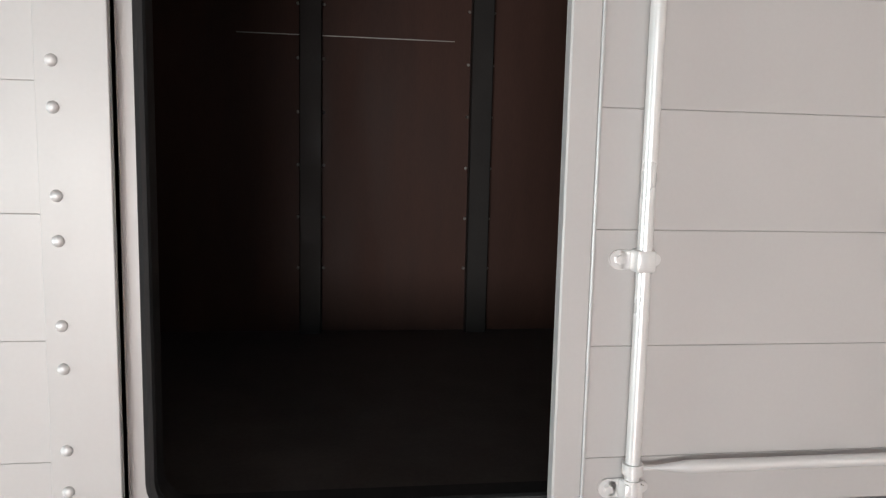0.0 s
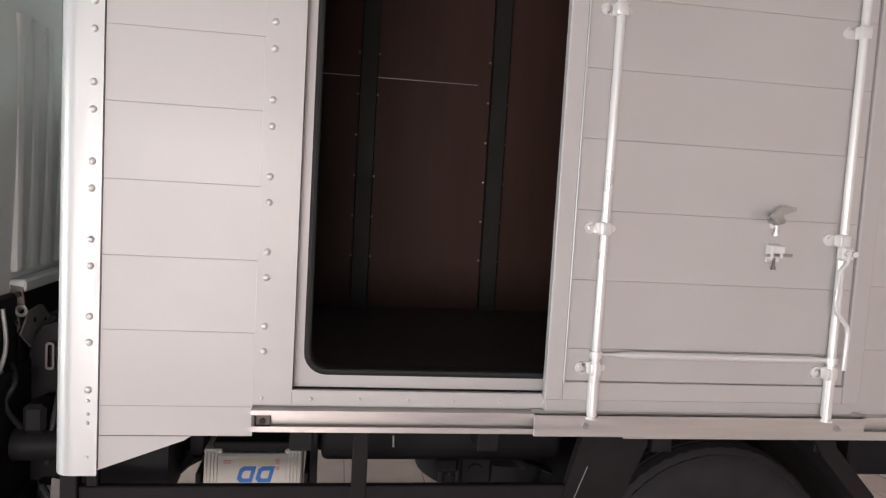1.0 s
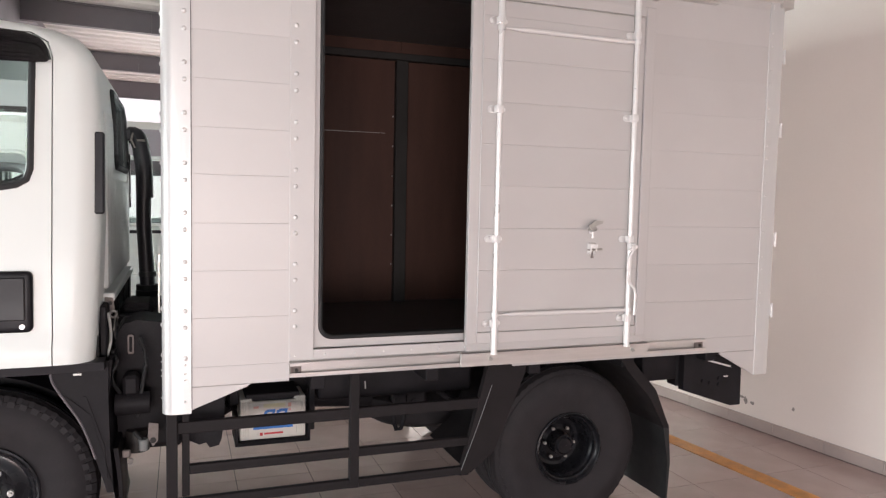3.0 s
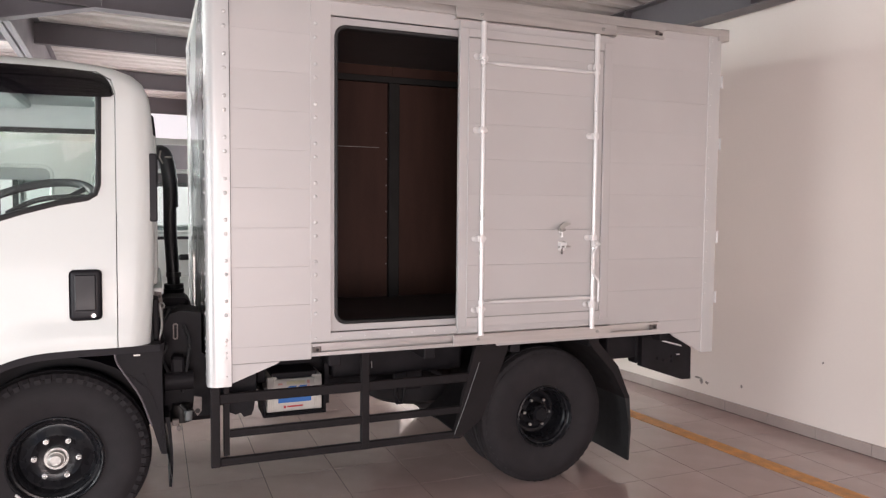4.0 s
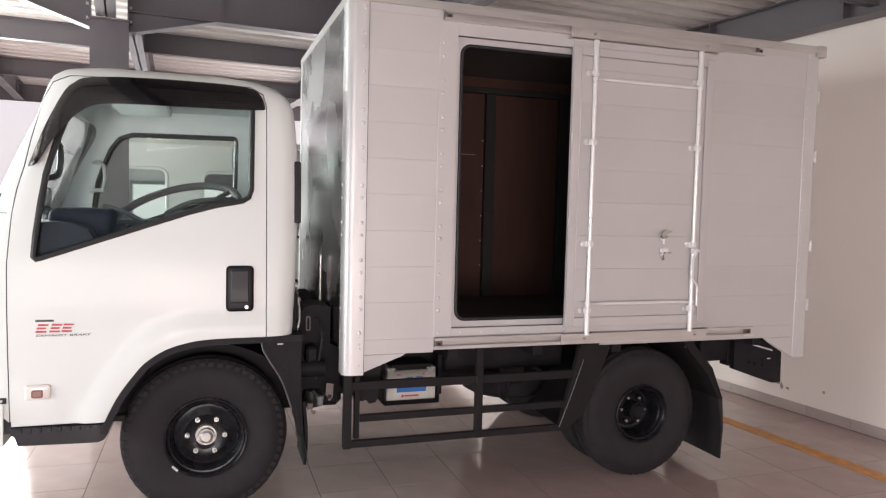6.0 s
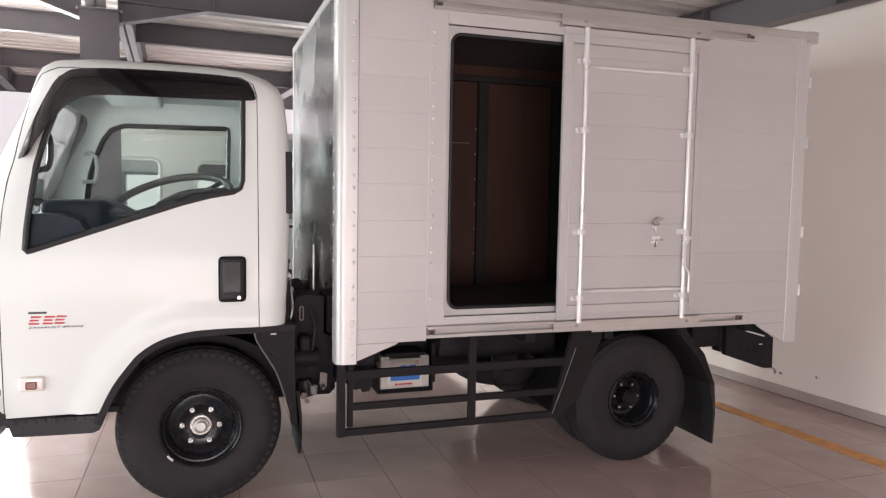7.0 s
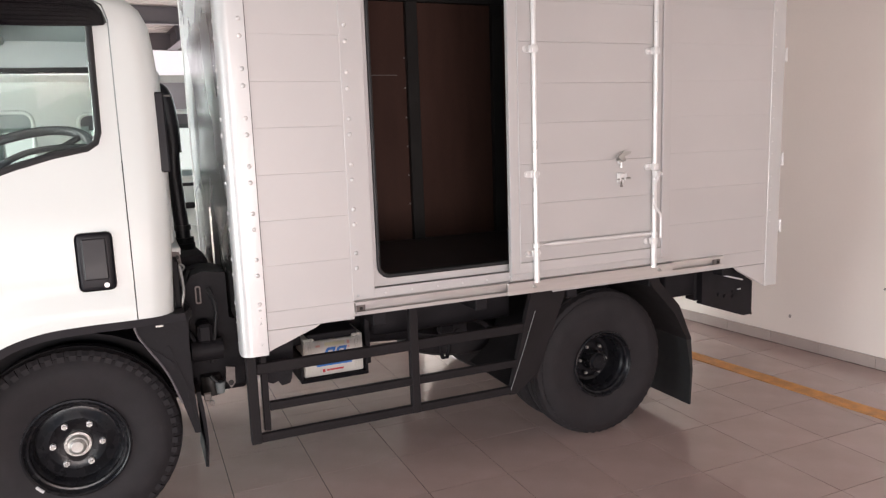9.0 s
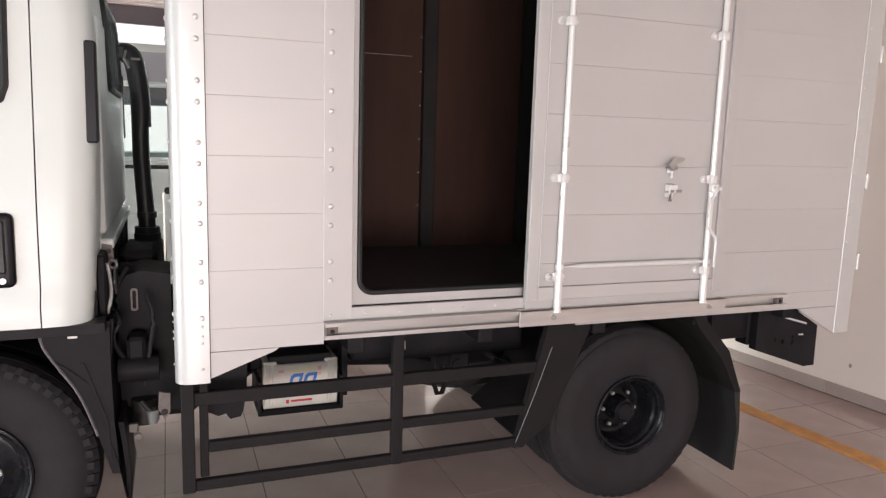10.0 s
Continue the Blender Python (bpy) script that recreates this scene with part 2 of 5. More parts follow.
def lettering(name, text, size, depth, material, parent, m, shear=0.0):
    cu = bpy.data.curves.new(name, "FONT")
    cu.body, cu.size, cu.extrude, cu.shear = text, size, depth, shear
    ob = new(name, cu)
    bpy.context.view_layer.update()
    me = baked(ob)
    me.materials.append(material)
    out = new(name, me)
    hang(out, parent)
    out.matrix_basis = m
    return out


def curve_through(pts, n=5):
    """More points on a smooth line through the given ones."""
    out = []
    for i in range(len(pts) - 1):
        p = [Vector(pts[max(0, min(len(pts) - 1, i + k))]) for k in (-1, 0, 1, 2)]
        for k in range(n):
            t = k / n
            out.append(tuple(0.5 * ((2 * p[1]) + (p[2] - p[0]) * t + (2 * p[0] - 5 * p[1] + 4 * p[2] - p[3]) * t * t + (3 * p[1] - p[0] - 3 * p[2] + p[3]) * t ** 3)))
    return out + [tuple(pts[-1])]

# ---- hall: walls, ceiling, steel; the hall stands a little askew to the truck ----
HALL = Matrix.Rotation(radians(5.7), 4, "Z")
WALL_X, DECK_Z, OPEN_X = 4.61, 3.28, -3.45


def in_hall(bm):
    bmesh.ops.transform(bm, matrix=HALL, verts=bm.verts[:])
    return bm


structure("wall_east", in_hall(boxes((WALL_X, WALL_X + 0.2, -7.0, 9.2, -0.05, 3.4))), PLASTER, "plain white painted plaster wall behind the truck", "wall")
structure("wall_north_upper", in_hall(boxes((OPEN_X, 4.4, 9.2, 9.4, 3.2, 3.4))), PLASTER, "white painted lintel over the open rear side", "wall")
structure("wall_north", in_hall(boxes((4.4, WALL_X, 9.2, 9.4, -0.05, 3.4))), PLASTER, "white painted wall at the rear of the hall", "wall")
structure("wall_south", in_hall(boxes((3.4, WALL_X, -7.2, -7.0, -0.05, 3.4))), PLASTER, "white painted wall beside a wide open bay", "wall")
structure("wall_south_upper", in_hall(boxes((OPEN_X, 3.4, -7.2, -7.0, 3.1, 3.4))), PLASTER, "white painted lintel over the open near side", "wall")
structure("wall_west_upper", in_hall(boxes((OPEN_X - 0.2, OPEN_X, -7.2, 9.4, 3.1, 3.4))), PLASTER, "white painted lintel over the open front side", "wall")

bm = bmesh.new()
prof, y = [], -7.2
while y < 9.4:
    prof += [(y, 0.0), (y + 0.10, 0.0), (y + 0.125, 0.05), (y + 0.155, 0.05), (y + 0.165, 0.04), (y + 0.175, 0.05), (y + 0.205, 0.05)]
    y += 0.23
rows = [[bm.verts.new((x, a, DECK_Z + b)) for a, b in prof] for x in (OPEN_X - 0.2, WALL_X)]
for k in range(len(prof) - 1):
    bm.faces.new((rows[0][k], rows[0][k + 1], rows[1][k + 1], rows[1][k]))
structure("ceiling", in_hall(bm), DECK, "ribbed galvanised steel deck over the hall", "ceiling", 15)
structure("ceiling_slab", in_hall(boxes((OPEN_X - 0.2, WALL_X + 0.2, -7.2, 9.4, DECK_Z + 0.06, DECK_Z + 0.2))), PLASTER, "concrete slab on the steel deck", "ceiling")


def i_beam(name, lo, hi, across, height, flange=0.14, along="x", stiff=1.1, label="dark grey painted steel joist under the deck"):
    """An I-section under the deck, from lo to hi on one axis at its place on the other."""
    top = DECK_Z
    rows = [(lo, hi, across - 0.006, across + 0.006, top - height, top),
            (lo, hi, across - flange / 2, across + flange / 2, top - height, top - height + 0.01),
            (lo, hi, across - flange / 2, across + flange / 2, top - 0.01, top)]
    p = lo + stiff / 2
    while p < hi:
        rows.append((p - 0.006, p + 0.006, across - flange / 2 + 0.008, across + flange / 2 - 0.008, top - height + 0.01, top - 0.01))
        p += stiff
    if along == "y":
        rows = [(r[2], r[3], r[0], r[1], r[4], r[5]) for r in rows]
    return structure(name, in_hall(boxes(*rows)), STEEL, label, "beam")


CX, CY = -0.438, 2.255  # the column, in the hall's own axes
for yj in (-4.6, -2.3, -0.05, 4.45, 6.8):
    i_beam("joist", OPEN_X, WALL_X - 0.1, yj, 0.205, 0.07, stiff=1.25)
i_beam("joist", OPEN_X, WALL_X - 0.1, 9.05, 0.25, 0.07, stiff=1.25)
i_beam("main_beam", CX + 0.13, WALL_X - 0.1, CY, 0.345, 0.12, stiff=1.3, label="deep dark grey steel main beam on the column")
i_beam("main_beam", OPEN_X, CX - 0.13, CY, 0.27, 0.12, stiff=1.3, label="dark grey steel main beam on the column")
i_beam("edge_beam", -7.0, 9.1, WALL_X - 0.12, 0.27, 0.16, along="y", stiff=1.3, label="dark grey steel edge beam along the wall")
i_beam("cross_beam", -7.0, 9.1, 1.95, 0.25, 0.14, along="y", stiff=1.6, label="dark grey steel cross beam under the deck")
i_beam("cross_beam", -7.0, CY - 0.13, CX - 0.02, 0.42, 0.13, along="y", stiff=1.6, label="deep dark grey steel cross beam on the column")
bm = boxes((-0.439, -0.427, 2.4, 9.1, DECK_Z - 0.46, DECK_Z), (-0.488, -0.378, 2.4, 9.1, DECK_Z - 0.46, DECK_Z - 0.45), (-0.488, -0.378, 2.4, 9.1, DECK_Z - 0.01, DECK_Z))
bmesh.ops.transform(bm, matrix=Matrix.Rotation(radians(2.1), 4, "Z"), verts=bm.verts[:])
structure("cross_beam", bm, STEEL, "deep dark grey steel cross beam on the column", "beam")
i_beam("cross_beam", 4.55, 9.1, -1.75, 0.24, 0.12, along="y", stiff=1.6, label="dark grey steel cross beam under the deck")

base = HALL @ Vector((CX, CY, 0))
col = thing("steel_column", base.x, base.y, 0, "dark grey painted steel column with haunched beams", "column")
part("shaft", in_hall(boxes((CX - 0.126, CX + 0.126, CY - 0.125, CY - 0.113, 0, 2.84), (CX - 0.126, CX + 0.126, CY + 0.113, CY + 0.125, 0, 2.84), (CX - 0.006, CX + 0.006, CY - 0.113, CY + 0.113, 0, 2.84))), STEEL, col)
part("cap_plate", in_hall(boxes((CX - 0.135, CX + 0.135, CY - 0.14, CY + 0.14, 2.842, 2.856), bevel=0.002)), STEEL, col)
part("end_plate", in_hall(boxes((CX + 0.118, CX + 0.13, CY - 0.08, CY + 0.08, 2.78, 3.27))), STEEL, col)
part("end_plate", in_hall(boxes((CX - 0.13, CX - 0.118, CY - 0.08, CY + 0.08, 2.80, 3.27))), STEEL, col)
part("base_plate", in_hall(boxes((CX - 0.2, CX + 0.2, CY - 0.2, CY + 0.2, 0, 0.02), bevel=0.003)), STEEL, col)
for x0, x1, z0, z1 in ((CX + 0.13, CX + 0.72, 2.795, 2.94), (CX - 0.13, CX - 0.76, 2.81, 3.015)):
    bm = bmesh.new()
    prism(bm, [(x0, z0), (x0, z1), (x1, z1)], CY - 0.006, CY + 0.006)
    prism(bm, [(x0, z0 - 0.012), (x0, z0), (x1, z1), (x1 + (x1 - x0) * 0.05, z1)], CY - 0.06, CY + 0.06)
    part("haunch", in_hall(bm), STEEL, col)
nut = bmesh.new()
rod(nut, (0, 0, 0), (0, -0.02, 0), 0.012, 6)
nut = mesh_of("bolt", nut, GALV)
for k in range(4):
    for s in (-1, 1):
        piece("bolt", nut, col, HALL @ pose(CX + s * 0.13, CY - 0.05, 2.86 + 0.1 * k, 0, 0, 90 * s))

# ---- skirting and line on the floor ----
skirt = structure("baseboard", in_hall(boxes((WALL_X - 0.010, WALL_X, -6.9, 9.1, 0, 0.004))), GROUT, "grey tile skirting along the wall", "baseboard")
bm = bmesh.new()
box(bm, -0.014, 0, 0, 0.382, 0.004, 0.084, bevel=0.002)
me = mesh_of("skirting_tile", bm, SKIRTING)
for k in range(41):
    piece("skirting_tile", me, skirt, HALL @ pose(WALL_X, -6.9 + 0.385 * k, 0))
for k, (yy, zz, a, b) in enumerate(((0.70, 0.203, 0.030, 0.012), (0.66, 0.185, 0.018, 0.03), (0.60, 0.178, 0.022, 0.014), (0.272, 0.222, 0.012, 0.018), (-0.38, 0.533, 0.008, 0.01))):
    bm = bmesh.new()
    prism(bm, [(yy + a * math.cos(q) * random.uniform(0.5, 1.1), zz + b * math.sin(q) * random.uniform(0.5, 1.1)) for q in (2 * math.pi * i / 9 for i in range(9))], WALL_X - 0.0015, WALL_X + 0.001, axis="x")
    part("scuff", in_hall(bm), SCUFF, bpy.data.objects["wall_east"])
structure("floor_marking", in_hall(boxes((3.828, 3.948, -6.5, 8.5, 0.0005, 0.004))), YELLOW, "worn yellow painted line on the floor tiles", "marking")
structure("ground", boxes((-80, 80, -80, 90, -0.3, -0.13)), OUTSIDE, "pale concrete yard outside the hall", "ground")
# Added sheet behind the hall; its brightness is emission, standing in for lit white.
glow = bpy.data.materials.new("glowing_white_sheet")
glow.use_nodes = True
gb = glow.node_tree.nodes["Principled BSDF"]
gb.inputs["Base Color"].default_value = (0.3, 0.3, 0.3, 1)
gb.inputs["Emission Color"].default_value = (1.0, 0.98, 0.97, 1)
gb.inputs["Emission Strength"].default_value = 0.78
structure("backdrop", boxes((-30, 18, 12.0, 12.2, -0.13, 9)), glow, "added white sheet that glows beyond the open rear side", "backdrop")

# ---- box truck ----
truck = thing("box_truck", 1.2, 0.9, 0, "white truck with a silver cargo box, side door slid open", "truck")
BW = 1.82           # width of the box
Y_MID = BW / 2
X0, X1 = 0.655, 3.585  # box from front to rear
SEAMS = [0.906, 1.096, 1.279, 1.463, 1.648, 1.827, 2.008, 2.187, 2.37, 2.55]
OPEN = (1.224, 2.06, 0.953, 2.472)  # side doorway

cargo = part("cargo_box", boxes((X0 + 0.02, X1 - 0.01, 0.012, BW - 0.012, 0.845, 0.90)), PANEL, truck, "silver painted cargo box with riveted seams")
part("roof", boxes((X0 + 0.01, X1 + 0.01, -0.006, BW + 0.006, 2.592, 2.632), bevel=0.004), PANEL, cargo)
part("far_wall", boxes((X0 + 0.02, X1 - 0.02, BW - 0.05, BW, 0.9, 2.592)), PANEL, cargo)
part("rear_wall", boxes((X1 - 0.05, X1 - 0.01, 0.05, BW - 0.05, 0.9, 2.592)), PANEL, cargo)
part("front_wall", boxes((X0 + 0.012, X0 + 0.05, 0.05, BW - 0.05, 0.9, 2.592)), PANEL, cargo)
for r in ((X0 + 0.06, OPEN[0], 0.84, 2.592), (OPEN[1], X1 - 0.05, 0.84, 2.592), (OPEN[0], OPEN[1], 0.84, OPEN[2]), (OPEN[0], OPEN[1], OPEN[3], 2.592)):
    part("wall_core", boxes((r[0], r[1], 0.009, 0.05, r[2], r[3])), PANEL, cargo)

# planks of the side skin: front bay and rear bay
def plank(x0, x1, z0, z1, thick=0.008):
    bm = bmesh.new()
    box(bm, x0, x1, 0, thick, z0 + 0.0001, z1 - 0.0001, bevel=0.0009)
    return bm

levels = [0.83] + SEAMS + [2.592]
for x0, x1 in ((0.752, 1.128), (OPEN[1] + 0.06, 3.497)):
    for z0, z1 in zip(levels, levels[1:]):
        part("panel", plank(x0, x1, z0, z1), PANEL, cargo)
for pts in ([(0.752, 0.8285), (0.978, 0.8285), (0.962, 0.818), (0.76, 0.742), (0.752, 0.742)],
            [(3.497, 0.8285), (3.275, 0.8285), (3.29, 0.813), (3.49, 0.706), (3.497, 0.706)]):
    bm = bmesh.new()
    prism(bm, pts, 0.0, 0.012)
    part("skirt_panel", bm, PANEL, cargo)

# polished front sheet and its rounded corner trims
part("front_panel", boxes((X0, X0 + 0.01, 0.05, BW - 0.05, 0.86, 2.59)), MIRROR, cargo, "polished sheet that mirrors the cab")
for far in (False, True):
    arc = [(0.757, -0.004)] + [(X0 + 0.042 - 0.046 * math.sin(a), 0.042 - 0.046 * math.cos(a)) for a in (radians(9 * k) for k in range(11))] + [(X0 - 0.004, 0.1), (X0 + 0.004, 0.1)]
    arc += [(X0 + 0.042 - 0.038 * math.sin(a), 0.042 - 0.038 * math.cos(a)) for a in (radians(90 - 9 * k) for k in range(11))] + [(0.757, 0.004)]
    bm = bmesh.new()
    prism(bm, [(a, BW - b if far else b) for a, b in arc], 0.728, 2.6, axis="z")
    part("corner_trim", bm, PANEL if far else TRIM, cargo, "rounded aluminium corner trim", 25)
    bm = bmesh.new()
    box(bm, 3.497, X1, BW - 0.004 if far else -0.004, BW + 0.004 if far else 0.012, 0.70, 2.6, bevel=0.002)
    part("rear_trim", bm, TRIM, cargo)
part("door_post_strip", boxes((1.126, OPEN[0], -0.004, 0.03, 0.913, 2.545), bevel=0.001), PANEL, cargo)
part("sill_strip", boxes((OPEN[0], 1.95, -0.004, 0.03, 0.913, OPEN[2]), bevel=0.001), PANEL, cargo)
part("head_strip", boxes((OPEN[0], 1.95, -0.004, 0.03, OPEN[3], 2.545), bevel=0.001), PANEL, cargo)
part("roof_gutter", boxes((X0 + 0.03, X1 + 0.02, -0.016, -0.004, 2.588, 2.63), bevel=0.003), RAIL, cargo)
part("roof_gutter", boxes((X0 - 0.006, X0 + 0.012, 0.03, BW - 0.03, 2.588, 2.63), bevel=0.003), RAIL, cargo)
part("gutter_bracket", boxes((X1 - 0.03, X1 + 0.045, -0.02, 0.05, 2.566, 2.634), bevel=0.004), RAIL, cargo)

# inner frame of the doorway and its rubber seal
outer = round_rect(OPEN[0] - 0.02, OPEN[1] + 0.02, OPEN[2] - 0.02, OPEN[3] + 0.02, 0.004)
inner = round_rect(OPEN[0] + 0.025, OPEN[1] - 0.03, OPEN[2] + 0.034, OPEN[3] - 0.034, 0.055)
bm = bmesh.new()
ring_plate(bm, outer, inner, 0.032, 0.05)
part("door_frame", bm, PANEL, cargo, "recessed pale door frame")
bm = bmesh.new()
sweep(bm, [(a, 0.03, b) for a, b in round_rect(OPEN[0] + 0.033, OPEN[1] - 0.04, OPEN[2] + 0.041, OPEN[3] - 0.041, 0.05)], 0.009, 8, closed=True)
outer2 = round_rect(OPEN[0] + 0.027, OPEN[1] - 0.033, OPEN[2] + 0.036, OPEN[3] - 0.036, 0.053)
inner2 = round_rect(OPEN[0] + 0.041, OPEN[1] - 0.046, OPEN[2] + 0.049, OPEN[3] - 0.049, 0.047)
ring_plate(bm, outer2, inner2, 0.034, 0.075)
part("door_seal", bm, RUBBER, cargo, "black rubber door seal")

# inside of the box
YIN = 1.60
part("bed_floor", boxes((X0 + 0.05, X1 - 0.05, 0.05, BW - 0.05, 0.9, 0.91)), DARKFLOOR, cargo)
posts = [0.80, 1.43, 2.05, 2.67, 3.2]
edges = [X0 + 0.05] + posts + [X1 - 0.05]
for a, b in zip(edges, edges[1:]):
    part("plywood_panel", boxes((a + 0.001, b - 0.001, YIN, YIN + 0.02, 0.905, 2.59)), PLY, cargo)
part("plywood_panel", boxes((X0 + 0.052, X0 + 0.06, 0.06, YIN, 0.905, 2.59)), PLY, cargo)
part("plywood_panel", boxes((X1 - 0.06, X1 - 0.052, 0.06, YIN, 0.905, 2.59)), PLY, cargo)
for p in posts:
    part("post", boxes((p - 0.04, p + 0.04, YIN - 0.045, YIN, 0.905, 2.45), bevel=0.004), DARKPOST, cargo)
part("inner_rail", boxes((X0 + 0.06, X1 - 0.06, YIN - 0.05, YIN, 2.45, 2.495), bevel=0.004), DARKPOST, cargo)
part("inner_ceiling", boxes((X0 + 0.05, X1 - 0.05, 0.05, BW - 0.05, 2.575, 2.591)), DARKFLOOR, cargo)
part("plywood_joint", boxes((1.17, 1.95, YIN - 0.004, YIN + 0.002, 1.99, 1.993)), GALV, cargo, "thin bright joint strip")
screw = bmesh.new()
bmesh.ops.create_uvsphere(screw, u_segments=8, v_segments=5, radius=0.006)
screw = mesh_of("screw", screw, GALV)
for p in posts[1:3]:
    for k in range(6):
        for s in (-0.046, 0.046):
            piece("screw", screw, cargo, pose(p + s, YIN - 0.001, 1.15 + 0.19 * k))

part("sealant_bead", boxes((0.7572, 0.7602, -0.0012, 0.004, 0.745, 2.59)), DARKPRINT, cargo, "thin dark sealant joint beside the corner trim")

# rivets
riv = bmesh.new()
bmesh.ops.create_uvsphere(riv, u_segments=10, v_segments=6, radius=0.0092)
for v in riv.verts:
    v.co.y *= 0.62
riv = mesh_of("rivet", riv, RIVET, 60)
small = bmesh.new()
bmesh.ops.create_uvsphere(small, u_segments=8, v_segments=5, radius=0.0048)
small = mesh_of("rivet", small, RIVET, 60)
for k in range(9):
    for dz in (0.051, 0.115):
        zz = 1.0 + 0.187 * k + dz
        if zz < 2.53:
            piece("rivet", riv, cargo, pose(1.149, -0.004, zz))
        zf = zz + 0.012
        piece("rivet", riv, cargo, pose(0.735, -0.004, min(zf, 2.57)))
        piece("rivet", riv, cargo, pose(X0 - 0.004, 0.082, min(zf, 2.57), 0, 0, 90))
        piece("rivet", small, cargo, pose(3.515, -0.004, min(zf, 2.57)))
piece("rivet", riv, cargo, pose(0.735, -0.004, 0.945))
piece("rivet", riv, cargo, pose(X0 - 0.004, 0.082, 0.945, 0, 0, 90))
for zz in (0.918, 0.885, 0.862, 0.775):
    piece("rivet", small, cargo, pose(0.735, -0.004, zz))
    piece("rivet", small, cargo, pose(X0 - 0.004, 0.082, zz, 0, 0, 90))
for k in range(7):
    piece("rivet", small, cargo, pose(1.149 + 0.123 * k, -0.004, 0.931))

# rear door hinges
for zz in (1.034, 1.402, 1.958, 2.326):
    bm = bmesh.new()
    box(bm, X1 - 0.004, X1 + 0.014, -0.002, 0.03, zz - 0.03, zz + 0.03, bevel=0.004)
    rod(bm, (X1 + 0.012, -0.003, zz - 0.036), (X1 + 0.012, -0.003, zz + 0.036), 0.006)
    part("hinge", bm, RIVET, cargo, "bright rear door hinge")

# rails that the side door slides in
def slide_rail(z0, z1, x0, x1):
    bm = bmesh.new()
    prism(bm, [(0.006, z0), (-0.034, z0), (-0.034, z0 + 0.014), (-0.031, z0 + 0.014), (-0.031, z0 + 0.005), (-0.004, z0 + 0.005),
               (-0.004, z1 - 0.005), (-0.031, z1 - 0.005), (-0.031, z1 - 0.012), (-0.034, z1 - 0.012), (-0.034, z1), (0.006, z1)], x0, x1, axis="x")
    r = part("slide_rail", bm, RAIL, cargo, "worn aluminium slide rail")
    for a in (x0 + 0.001, x1 - 0.051):
        stop = part("rail_stop", boxes((a, a + 0.008, -0.03, -0.004, z0 + 0.006, z1 - 0.006), (a + 0.008, a + 0.046, -0.016, -0.004, z0 + 0.008, z1 - 0.014), bevel=0.002), RUSTY, r, "dull steel end stop")
        bm = bmesh.new()
        rod(bm, (a + 0.026, -0.016, (z0 + z1) / 2 - 0.004), (a + 0.026, -0.022, (z0 + z1) / 2 - 0.004), 0.008, 6)
        part("bolt", bm, DARKPOST, stop)
    return r

slide_rail(0.853, 0.908, 1.127, 3.163)
slide_rail(2.535, 2.587, 1.141, 3.152)

# ---- sliding side door ----
DX0, DX1, DZ0, DZ1 = 1.879, 2.797, 0.945, 2.475
door = part("sliding_door", boxes((DX0 + 0.03, DX1 - 0.03, -0.018, -0.006, DZ0 + 0.03, DZ1 - 0.03)), GALV, truck, "silver side door slid open along its rails")
lev = [0.9965] + [z - 0.012 for z in SEAMS[1:-1]] + [2.426]
for z0, z1 in zip(lev, lev[1:]):
    bm = bmesh.new()
    box(bm, 1.9295, 2.7425, -0.024, -0.016, z0 + 0.0002, z1 - 0.0002, bevel=0.0011)
    part("panel", bm, PANEL, door)
part("ridge", boxes((1.9255, 1.9305, -0.0365, -0.022, 0.992, 2.43), bevel=0.0015), TRIM, door)
part("frame_stile", boxes((DX0, 1.927, -0.033, -0.005, DZ0, DZ1), bevel=0.003), PANEL, door)
part("frame_stile", boxes((2.745, DX1, -0.033, -0.005, DZ0, DZ1), bevel=0.003), PANEL, door)
part("frame_rail", boxes((1.9275, 2.7445, -0.030, -0.005, DZ0, 0.994), bevel=0.002), PANEL, door)
part("frame_rail", boxes((1.9275, 2.7445, -0.030, -0.005, 2.432, DZ1), bevel=0.002), PANEL, door)
for z0, z1, lip in ((0.851, 0.913, 1), (2.512, 2.572, -1)):
    bm = boxes((1.851, 2.81, -0.047, -0.038, z0, z1), (1.851, 2.81, -0.047, -0.006, z1 - 0.006 if lip > 0 else z0, z1 if lip > 0 else z0 + 0.006), bevel=0.0015)
    cover = part("rail_cover", bm, RAIL, door)
    for xx in (1.99, 2.72):
        bm = bmesh.new()
        rod(bm, (xx, -0.047, (z0 + z1) / 2), (xx, -0.054, (z0 + z1) / 2), 0.009, 8)
        rod(bm, (xx, -0.054, (z0 + z1) / 2), (xx, -0.066, (z0 + z1) / 2), 0.004, 8)
        part("bolt", bm, GALV, cover)
for z0, z1 in ((2.475, 2.53), (0.905, 0.946)):
    part("door_hanger", boxes((1.885, 2.785, -0.02, -0.006, z0, z1)), PANEL, door)
BY = -0.044
